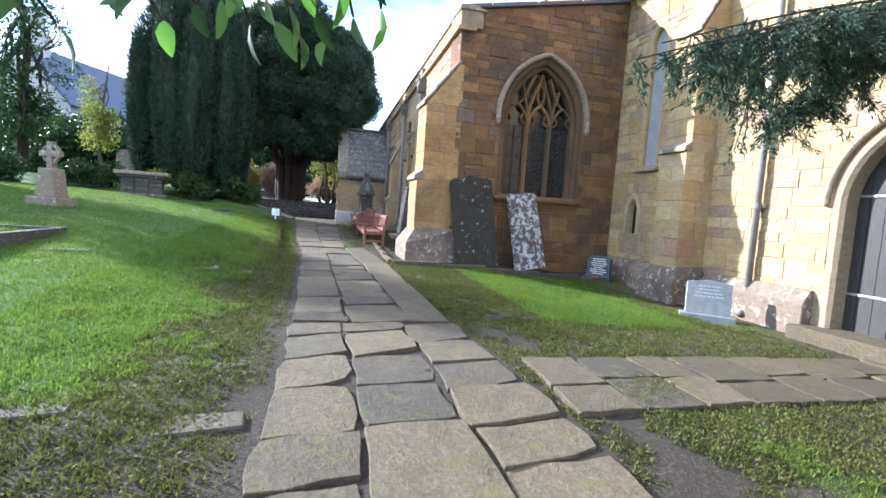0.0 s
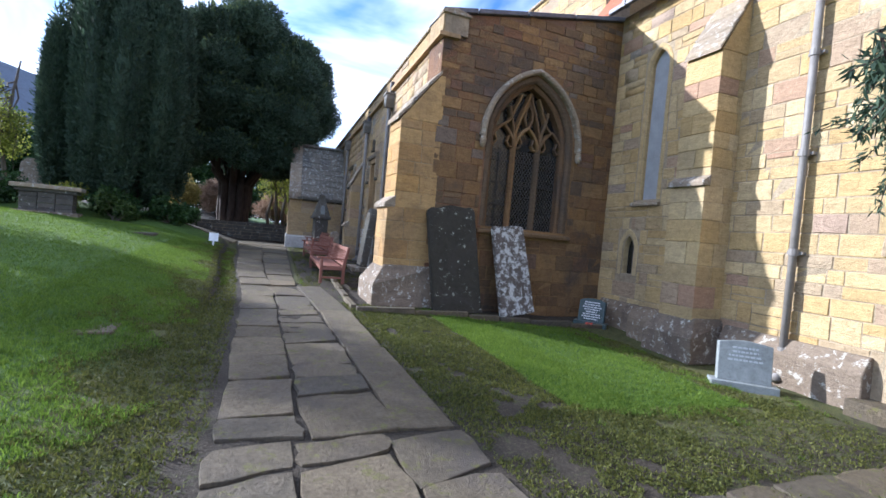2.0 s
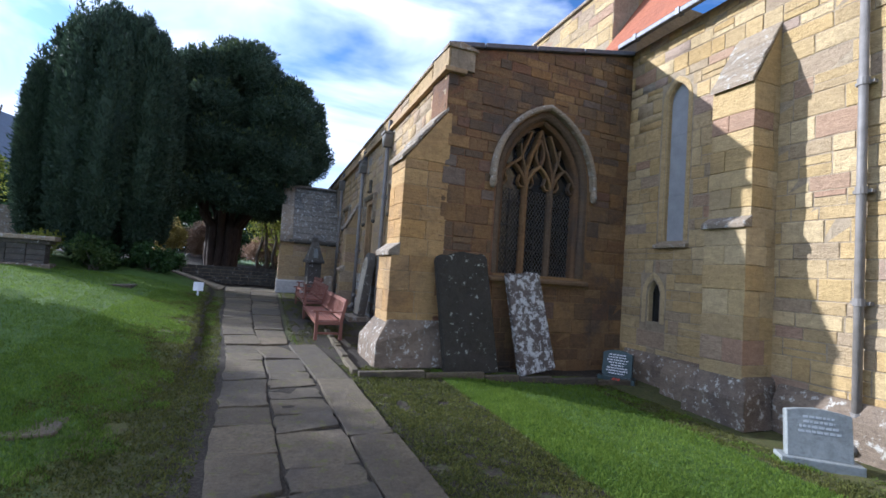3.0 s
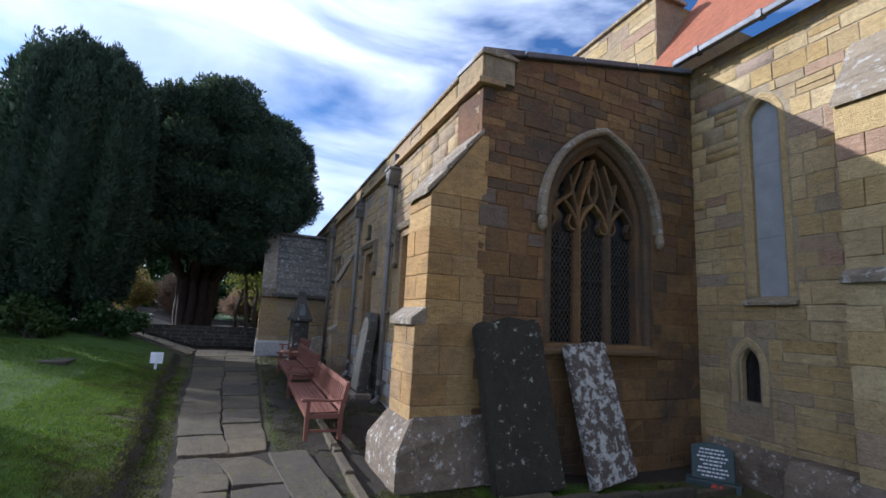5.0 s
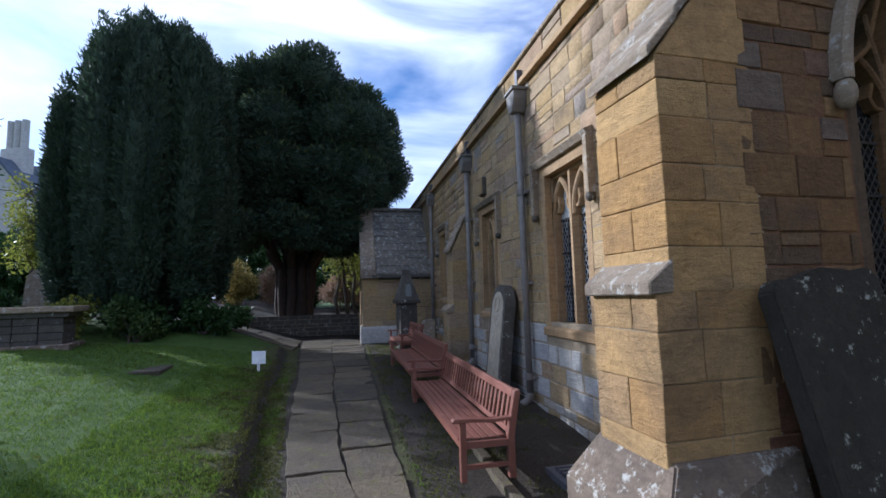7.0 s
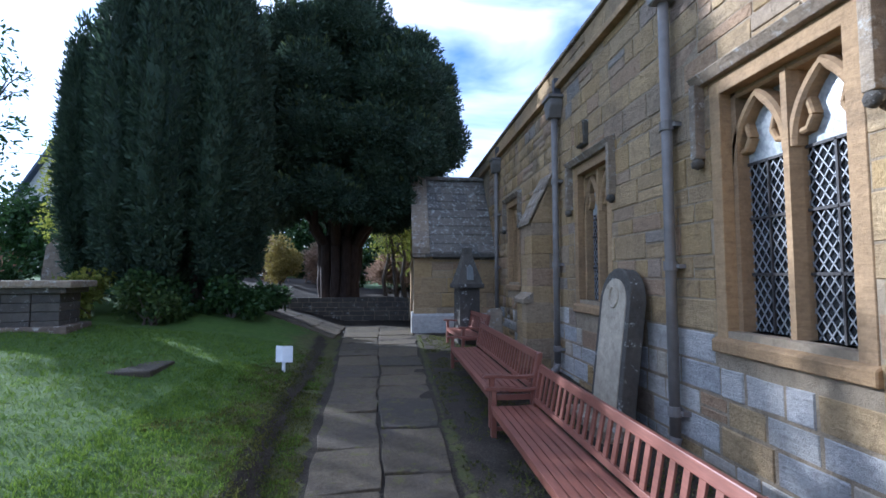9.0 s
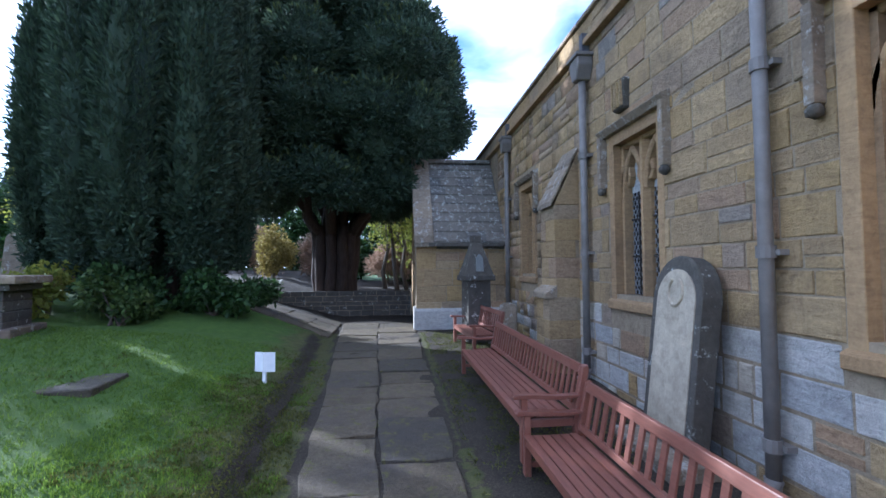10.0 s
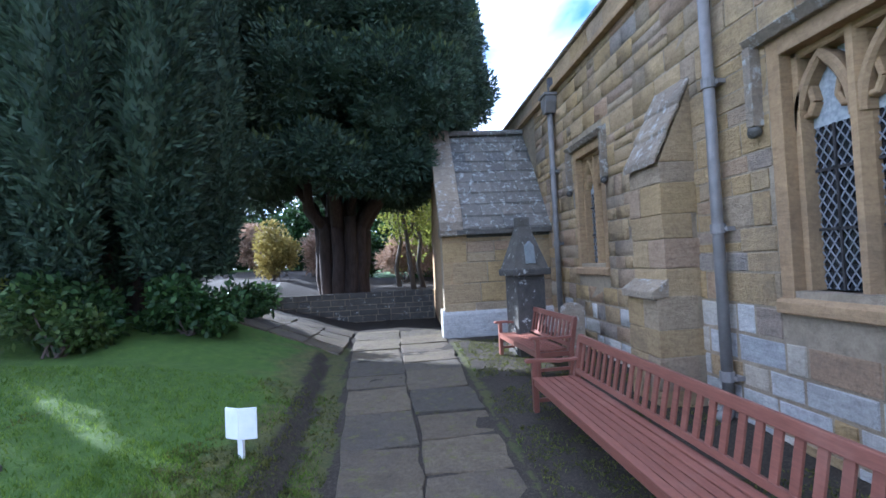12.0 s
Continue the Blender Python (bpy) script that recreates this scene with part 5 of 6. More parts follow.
def yew_column():
    t = thing("irish_yew", (-5.4, 20.5, 1.2), "broad dark columnar yew with upright spires", "tree", "churchyard yews")
    r = np.random.default_rng(11)
    lobes = []
    for k in range(84):
        a = r.uniform(0, 2 * math.pi)
        q = math.sqrt(r.random())
        x, y = -5.45 + 1.78 * q * math.cos(a), 20.5 + 1.6 * q * math.sin(a)
        top = 9.2 - 1.2 * q * q + r.uniform(-0.6, 0.5) + (-0.9 if x < -6.6 else 0)
        bot = 1.3 + 0.8 * q
        w = r.uniform(0.30, 0.46)
        lean = 0.22 * q
        lobes.append((x + lean * math.cos(a), y + lean * math.sin(a), (top + bot) / 2 + 0.25, w, w, (top - bot) / 2 + 0.25))
    for k in range(40):
        a, q = r.uniform(0, 2 * math.pi), math.sqrt(r.random())
        x, y = -5.35 + 1.75 * q * math.cos(a), 20.4 + 1.3 * q * math.sin(a)
        lobes.append((x, y, 8.95 - 1.1 * q * q + r.uniform(0.0, 0.45), r.uniform(0.12, 0.2), r.uniform(0.12, 0.2), r.uniform(0.5, 0.9)))
    part("inner_foliage", core(lobes, 0.72), M_YEW, t, "", None, True)
    P, A = lobes_surface(lobes, 210, r, 0.35)
    A[:, 2] = A[:, 2] * 0.5 + 0.9
    sprays("crown", P, A, 0.15, 3, 0.13, M_YEW, t, 1, 0, 0.5)
    for k in range(7):
        bm = bmesh.new()
        limb(bm, (-5.4 + 0.3 * math.cos(k), 20.5 + 0.3 * math.sin(k), 0.7), (-5.4 + 1.0 * math.cos(k), 20.5 + 1.0 * math.sin(k), 5.0), 0.2, 0.07, 0.1, k)
        part("stem", bm, M_BARK, t, "", None, True)
    return t


def yew_round():
    t = thing("yew_tree", (-2.1, 24.9, 1.1), "old spreading yew with a rounded crown on a thick fluted trunk", "tree", "churchyard yews")
    r = np.random.default_rng(5)
    lobes = []
    c = np.array([-1.6, 24.4, 6.9])
    for k in range(150):
        d = r.normal(0, 1, 3)
        d /= np.linalg.norm(d)
        if d[2] < -0.62:
            d[2] *= -0.4
        rad = np.array([3.95, 3.5, 4.25]) * (0.62 + 0.26 * r.random())
        p = c + d * rad
        p[2] = max(p[2], 4.0 if p[0] < 0.0 else 5.9)
        w = r.uniform(0.6, 1.0)
        lobes.append((*p, w, w, w * r.uniform(0.8, 1.15)))
    for k in range(30):
        d = r.normal(0, 1, 3)
        p = c + d / np.linalg.norm(d) * np.array([1.5, 1.5, 1.9])
        lobes.append((*p, 1.0, 1.0, 1.0))
    for k in range(34):
        a, q = r.uniform(0, 2 * math.pi), r.uniform(0.45, 0.92)
        lobes.append((min(c[0] - 0.6 + 3.9 * q * math.cos(a), -0.3), c[1] + 3.2 * q * math.sin(a), 4.15 + 0.5 * r.random(), 0.75, 0.75, 0.55))
    part("inner_foliage", core(lobes, 0.66), M_YEW, t, "", None, True)
    P, A = lobes_surface(lobes, 150, r, 0.4)
    A[:, 2] += 0.35
    sprays("crown", P, A, 0.155, 3, 0.14, M_YEW, t, 2, 0.0, 0.6)
    # lighter needles on a random share of the upward-facing tips
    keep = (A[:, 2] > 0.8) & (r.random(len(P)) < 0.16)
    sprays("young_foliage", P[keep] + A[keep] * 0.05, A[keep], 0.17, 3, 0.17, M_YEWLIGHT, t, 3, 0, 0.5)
    bm = bmesh.new()
    z0 = 0.75
    for k in range(11):
        a = k * 2 * math.pi / 11
        limb(bm, (-2.1 + 0.46 * math.cos(a), 24.9 + 0.46 * math.sin(a), z0), (-2.05 + 0.62 * math.cos(a), 24.9 + 0.55 * math.sin(a), 3.4), 0.2, 0.16, 0.05, k)
        limb(bm, (-2.05 + 0.55 * math.cos(a), 24.9 + 0.5 * math.sin(a), 3.1), (-1.8 + 2.4 * math.cos(a), 24.6 + 2.2 * math.sin(a), 6.2 + 0.6 * math.sin(3 * a)), 0.17, 0.05, 0.18, 50 + k)
    limb(bm, (-2.1, 24.9, z0), (-2.0, 24.9, 6.0), 0.55, 0.3, 0.08, 99, 10)
    part("trunk", bm, M_BARK, t, "", None, True)


yew_column()
yew_round()


def leafy_tree(name, label, base, top, lobes, leaf_mat, n, size, width, seed, density, bark=M_BARE, radius=0.16, limbs=8, group="", inner=0.8):
    t = thing(name, base, label, "tree", group)
    r = np.random.default_rng(seed)
    bm = bmesh.new()
    limb(bm, (base[0], base[1], base[2] - 0.2), top, radius, radius * 0.35, 0.15, seed, 8)
    for k in range(limbs):
        l = lobes[k % len(lobes)]
        s = Vector(base).lerp(Vector(top), 0.35 + 0.6 * k / limbs)
        limb(bm, s, (l[0], l[1], l[2] + 0.2), radius * 0.4, 0.02, 0.2, seed + k)
        for j in range(3):
            e = Vector((l[0], l[1], l[2])) + Vector(r.normal(0, 1, 3)) * l[3] * 0.7
            limb(bm, s.lerp(Vector(l[:3]), 0.6), e, radius * 0.16, 0.01, 0.1, seed * 7 + k * 3 + j, 5, 3)
    part("trunk", bm, bark, t, "", None, True)
    P, A = lobes_surface(lobes, density, r, inner)
    sprays("crown", P, A, size, n, width, leaf_mat, t, seed, 0.2, 0.8)
    return t


def blob_lobes(seed, c, rad, n, w):
    r = np.random.default_rng(seed)
    out = []
    for k in range(n):
        d = r.normal(0, 1, 3)
        d /= np.linalg.norm(d)
        p = np.array(c) + d * np.array(rad) * (0.3 + 0.6 * r.random())
        s = w * r.uniform(0.7, 1.3)
        out.append((*p, s, s, s))
    return out


leafy_tree("holly_tree", "tall dark evergreen tree with glossy leaves", (-12.4, 22.6, 1.4), (-12.3, 22.6, 10.3), blob_lobes(21, (-12.4, 22.6, 6.0), (1.8, 1.8, 4.8), 30, 0.7), M_HOLLY, 3, 0.17, 0.22, 21, 15, M_BARK, 0.22, 12)
for k, (x, y, top, mid, tall) in enumerate(((-13.6, 16.6, 8.8, 5.2, 3.4),)):
    leafy_tree("evergreen_tree", "dense dark evergreen at the churchyard edge", (x, y, 1.5), (x, y, top - 0.5), blob_lobes(70 + k, (x, y, mid), (1.9, 1.8, tall), 36 - 14 * k, 0.8), M_HOLLY, 3, 0.18, 0.22, 70 + k, 26 - 10 * k, M_BARK, 0.22, 10, "boundary evergreens")
leafy_tree("ivy_clad_tree", "slender bare tree with yellow-green ivy shoots", (-10.9, 25.0, 1.5), (-10.4, 25.2, 7.2), blob_lobes(23, (-10.7, 25.0, 4.8), (0.8, 0.8, 2.5), 16, 0.45), M_YELLOW, 2, 0.10, 0.35, 23, 40, M_BARE, 0.10, 12)
for k, (x, y, h) in enumerate(((-0.1, 28.6, 6.5), (0.3, 29.4, 6.0), (-0.6, 30.5, 6.0), (0.8, 30.2, 6.6), (0.6, 28.0, 7.0))):
    leafy_tree("sapling", "thin leaning young tree behind the yew", (x, y, 1.2), (x - 0.6 + 0.3 * k, y + 0.4, h), blob_lobes(30 + k, (x - 0.3, y + 0.3, 4.2), (1.0, 0.8, 2.0), 9, 0.6), M_YELLOW, 2, 0.12, 0.35, 30 + k, 14, M_BARE, 0.10, 7, "saplings")


def shrub(name, label, x, y, rx, ry, h, mat, seed, size=0.12, width=0.28, dens=110, n=3, droop=0.1, z=None):
    z = ground_z(x, y) if z is None else z
    t = thing(name, (x, y, z), label, "shrub")
    r = np.random.default_rng(seed)
    lobes = blob_lobes(seed, (x, y, z + h * 0.5), (rx * 0.9, ry * 0.9, h * 0.42), 9, min(rx, h) * 0.42)
    bm = bmesh.new()
    for k, l in enumerate(lobes):
        limb(bm, (x + r.normal(0, 0.08), y + r.normal(0, 0.08), z - 0.05), l[:3], 0.02, 0.006, 0.05, k, 5, 3)
    part("stems", bm, M_BARE, t)
    P, A = lobes_surface(lobes, dens, r, 0.9)
    P[:, 2] = np.maximum(P[:, 2], z + 0.02)
    sprays("leaves", P, A, size, n, width, mat, t, seed, droop, 0.8)
    return t


shrub("laurel_bush", "low glossy evergreen bush catching the sun", -4.85, 18.5, 0.6, 0.5, 0.85, M_LAUREL, 41, 0.11, 0.28, 70)
shrub("shrub", "tangled dark green undergrowth below the yew", -3.7, 19.5, 0.9, 0.6, 0.7, M_HOLLY, 42, 0.12, 0.28)
shrub("shrub", "tangled dark green undergrowth below the yew", -5.2, 19.1, 0.9, 0.6, 0.8, M_HOLLY, 43, 0.12, 0.28)
shrub("shrub", "trailing ivy and undergrowth under the yew", -3.7, 21.6, 0.7, 0.7, 0.6, M_HOLLY, 44, 0.12, 0.28)
shrub("shrub", "leafy bush with yellowish tips beside the tomb", -6.2, 18.8, 0.7, 0.6, 0.9, M_YELLOW, 45, 0.10, 0.3, 60)
shrub("shrub", "low dark hedge at the edge of the lawn", -8.4, 18.8, 1.3, 0.7, 0.8, M_HOLLY, 46, 0.12, 0.28)
shrub("shrub", "low dark hedge at the edge of the lawn", -10.8, 17.6, 1.3, 0.8, 1.0, M_HOLLY, 47, 0.12, 0.28)
shrub("shrub", "broad dark evergreen bush at the lawn's far side", -13.0, 14.6, 1.6, 1.2, 1.8, M_HOLLY, 48, 0.14, 0.28)
shrub("golden_shrub", "golden-leaved rounded shrub beyond the yews", -4.9, 28.6, 1.0, 0.8, 1.9, M_GOLD, 49, 0.13, 0.2, 110)
shrub("dry_shrub", "pinkish dry twiggy shrub in sunlight", -3.6, 31.6, 1.3, 0.9, 2.4, M_DRY, 50, 0.2, 0.1, 110, 3, -0.4)
shrub("dry_shrub", "pinkish dry twiggy shrub in sunlight", -6.2, 32.0, 1.5, 0.9, 2.2, M_DRY, 51, 0.2, 0.1, 90, 3, -0.4)
shrub("dry_shrub", "pinkish dry twiggy shrub in sunlight", -0.4, 32.5, 1.3, 0.9, 2.0, M_DRY, 52, 0.2, 0.1, 90, 3, -0.4)
shrub("shrub", "yellow-green woodland edge bush", 1.0, 33.5, 1.8, 1.0, 3.6, M_YELLOW, 53, 0.16, 0.3, 60)
for k, x in enumerate((-30, -23, -17, -11, -5.5, 0.5, 6.5)):
    shrub("hedge_bush", "tall dark boundary evergreen in the distance", x, 40 + 2 * math.sin(k * 2.1), 3.6, 2.0, 4.2 + 0.8 * math.sin(k * 1.7), M_HOLLY, 60 + k, 0.3, 0.3, 16)

for k, x in enumerate((-10.0, -7.6, -5.2, -2.6, 0.0, 2.4)):
    shrub("hedge_bush", "dense low hedge behind the shrubs", x, 36.0 + 0.5 * math.sin(k), 1.6, 1.0, 2.3 + 0.4 * math.sin(k * 1.9), M_HOLLY, 90 + k, 0.2, 0.3, 40)

# low retaining wall at the end of the path
bm = box(bmesh.new(), -7.4, 0.28, 24.0, 24.4, 0.5, 1.40)
low_wall = solo("garden_wall", bm, M_MORTAR, "low dark dry-stone wall beyond the path", "wall", "structure")
lay(low_wall, pose(-7.4, 23.99, 0), courses(77, 0, 7.65, 0.7, 1.44, (0.1, 0.18), (0.2, 0.5)), M_SOOT, 77, (4.0, 1.1), "wall_stone", 0.07, 150)

# ---- house beyond the churchyard ----
def house():
    h = thing("house", (-24, 46, 1.4), "pale rendered house with blue slate roof and tall chimney stack", "house")
    M = pose(-24.5, 45, 1.2, 0, 0, -22) @ Matrix.Diagonal((1.1, 1.1, 1.3, 1))
    bm = bmesh.new()
    prism(bm, [(-4, 0), (4, 0), (4, 5.2), (0, 8.6), (-4, 5.2)], 1, 0, 9)
    part("wall", bm, M_HOUSE, h, "", M)
    for s in (-1, 1):
        bm = bmesh.new()
        prism(bm, [(s * 4.3, 5.0), (0, 8.7), (0, 8.9), (s * 4.4, 5.15)], 1, -0.3, 9.3)
        part("roof", bm, M_BLUESLATE, h, "blue-grey slates", M)
    bm = box(bmesh.new(), -1.0, 0.9, 0.6, 1.3, 8.0, 9.6)
    part("chimney", bm, M_HOUSE, h, "", M)
    for k in range(3):
        part("chimney_pot", tube(bmesh.new(), [(-0.7 + k * 0.6, 0.95, 9.5), (-0.7 + k * 0.6, 0.95, 11.3)], 0.22, 10), M_HOUSE, h, "", M)
    for u, z in ((-2.0, 1.0), (1.6, 1.0), (-2.0, 3.6), (1.6, 3.6)):
        w = part("window", box(bmesh.new(), u - 0.55, u + 0.55, -0.05, 0.1, z, z + 1.4), M_GLASS, h, "", M)
        part("frame", box(bmesh.new(), u - 0.04, u + 0.04, -0.09, -0.051, z, z + 1.4), M_WHITE, w, "", M)
        part("sill", box(bmesh.new(), u - 0.65, u + 0.65, -0.14, 0.0, z - 0.1, z - 0.01), M_COPING, w, "", M)
    bm = bmesh.new()
    prism(bm, [(-3.6, 2.5), (4.4, 2.5), (4.4, 2.65), (-3.6, 2.65)], 1, -2.0, 0.0)
    for v in bm.verts:
        if v.co.y > -0.5:
            v.co.z += 1.3
    part("lean_to_roof", bm, M_BLUESLATE, h, "blue-grey slates", M)
    part("lean_to_wall", box(bmesh.new(), -3.4, 4.2, -1.8, -0.06, -0.2, 2.5), M_REDBRICK, h, "", M)


house()
gp = thing("gate_pier", (-9.9, 25.0, 1.4), "low brick gate pier with a stone cap", "pier")
part("shaft", box(bmesh.new(), -10.15, -9.65, 24.75, 25.25, 1.0, 2.35, 0.015), M_REDBRICK, gp)
part("cap", box(bmesh.new(), -10.22, -9.58, 24.68, 25.32, 2.35, 2.5, 0.03), M_COPING, gp)
hs = headstone("headstone", [(-0.35, 0), (0.35, 0), (0.35, 1.1), (0.2, 1.3), (-0.2, 1.3), (-0.35, 1.1)], 0.14, M_COPING, pose(-7.95, 20.6, ground_z(-7.95, 20.6) - 0.05, -6, 3, 10), "leaning grey headstone beside the columnar yew")

# ---- branches that hang over the start of the walk ----
def hanging_yew():
    t = thing("yew_branch", (5.2, 1.9, 3.9), "drooping yew bough hanging over the lawn", "branch")
    r = np.random.default_rng(8)
    bm = bmesh.new()
    P, A = [], []
    for k in range(15):
        a = Vector((5.4, 1.7 + 0.06 * k, 3.1 + 0.05 * k))
        b = Vector((1.95 + 0.17 * k + r.normal(0, 0.08), 2.55 + 0.05 * k + r.normal(0, 0.12), 2.52 - 0.015 * k + 0.05 * (k % 5) + r.normal(0, 0.08)))
        pts = [a.lerp(b, i / 7) + Vector((0, 0, 0.16 * math.sin(i / 7 * math.pi))) for i in range(8)]
        tube(bm, pts, 0.016, 5, 0.005)
        for i in range(1, 8):
            for j in range(7):
                p = pts[i].lerp(pts[i - 1], r.random())
                l = r.uniform(0.1, 0.3) + (0.3 * r.random() if k % 4 == 1 else 0.0)
                e = p + Vector((r.normal(0, 0.16), r.normal(0, 0.16), -l))
                tube(bm, [p, p.lerp(e, 0.5) + Vector((0.02, 0, 0)), e], 0.006, 4, 0.002)
                for q in range(26):
                    P.append(p.lerp(e, r.random()))
                    A.append((e - p).normalized())
    part("twig", bm, M_BARK, t, "", None, False, "stuff")
    sprays("needles", np.array(P), np.array(A), 0.06, 3, 0.10, M_YEW, t, 9, 0.1, 0.7)


def laurel_branch():
    t = thing("laurel_branch", (-0.5, 0.2, 2.6), "laurel twigs with large backlit green leaves overhead", "branch")
    r = random.Random(4)
    bm = bmesh.new()
    leaves = 0
    for k in range(15):
        u = -0.98 + k * 0.075
        y = 1.15 + r.uniform(-0.1, 0.15)
        z = 1.85 + r.uniform(-0.02, 0.08) + 0.05 * abs(u + 0.3) - (0.1 if u < -0.7 else 0)
        a, b = Vector((u - 0.2, y - 0.4, z + 0.4)), Vector((u, y, z))
        limb(bm, a, b, 0.008, 0.004, 0.02, k, 5, 3)
        for j in range(5):
            s = a.lerp(b, 0.4 + 0.15 * j)
            d = Vector((r.uniform(-0.5, 0.5), r.uniform(-0.3, 0.3), -0.8)).normalized()
            L, w = r.uniform(0.09, 0.13), r.uniform(0.018, 0.026)
            side = d.cross(Vector((r.uniform(-1, 1), r.uniform(-1, 1), 0.2))).normalized()
            nrm = d.cross(side)
            lb = bmesh.new()
            mid = [lb.verts.new(s + d * L * q + nrm * 0.012 * math.sin(q * 3.1)) for q in (0, 0.3, 0.6, 0.85, 1.0)]
            for sg in (-1, 1):
                ed = [lb.verts.new(s + d * L * q + side * sg * w * wq + nrm * 0.02 * math.sin(q * 3.1)) for q, wq in ((0.12, 0.5), (0.35, 1.0), (0.65, 0.85), (0.88, 0.4))]
                chain = [mid[0], *ed, mid[4]]
                lb.faces.new((mid[0], ed[0], ed[1], mid[1]))
                lb.faces.new((mid[1], ed[1], ed[2], mid[2]))
                lb.faces.new((mid[2], ed[2], ed[3], mid[3]))
                lb.faces.new((mid[3], ed[3], mid[4]))
            # just under half the leaves take the painted backlit green
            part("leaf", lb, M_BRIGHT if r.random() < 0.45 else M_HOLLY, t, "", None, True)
    part("twig", bm, M_BARK, t, "", None, False, "stuff")


hanging_yew()
laurel_branch()

# ---- paving ----
FLAG_COUNT = [0]
def flag(parent, corners, lift=0.02, seed=0):
    """One worn flagstone from its four plan corners."""
    r = random.Random(seed)
    bm = bmesh.new()
    pts = []
    for i in range(4):
        a, b = Vector(corners[i]), Vector(corners[(i + 1) % 4])
        for k in range(3):
            p = a.lerp(b, k / 3)
            if k:
                n = Vector((-(b - a).y, (b - a).x)).normalized()
                p = p + n * r.uniform(-0.022, 0.028)
            else:
                p = p + (Vector(((corners[0][0] + corners[2][0]) / 2, (corners[0][1] + corners[2][1]) / 2)) - p).normalized() * r.uniform(0.0, 0.04 if corners[0][1] < 4.3 else 0.03)
            pts.append(p)
    cx = sum(p.x for p in pts) / 12
    cy = sum(p.y for p in pts) / 12
    rough = 1.0 if cy < 4.4 else 0.6
    tx, ty = rough * r.uniform(-0.035, 0.035), rough * r.uniform(-0.025, 0.025)
    zc = path_z(cy) if left_edge(cy) - 0.3 < cx < 1.6 else ground_z(cx, cy)
    slope = path_z(cy + 0.5) - path_z(cy - 0.5)
    on_path = left_edge(cy) - 0.3 < cx < 1.6
    def z(p):
        if not on_path:
            return ground_z(p.x, p.y) + lift + tx * (p.x - cx)
        return zc + lift + slope * (p.y - cy) + tx * (p.x - cx) + ty * (p.y - cy)
    bot = [bm.verts.new((p.x, p.y, z(p) - 0.09)) for p in pts]
    mid = [bm.verts.new((p.x, p.y, z(p) - 0.006)) for p in pts]
    inn = [bm.verts.new((p.x + (cx - p.x) * 0.018, p.y + (cy - p.y) * 0.018, z(p) + r.uniform(-0.002, 0.003))) for p in pts]
    for a, b in ((bot, mid), (mid, inn)):
        for i in range(12):
            bm.faces.new((a[i], a[(i + 1) % 12], b[(i + 1) % 12], b[i]))
    bm.faces.new(inn)
    bm.faces.new(bot[::-1])
    return part("flagstone", bm, M_FLAG, parent)


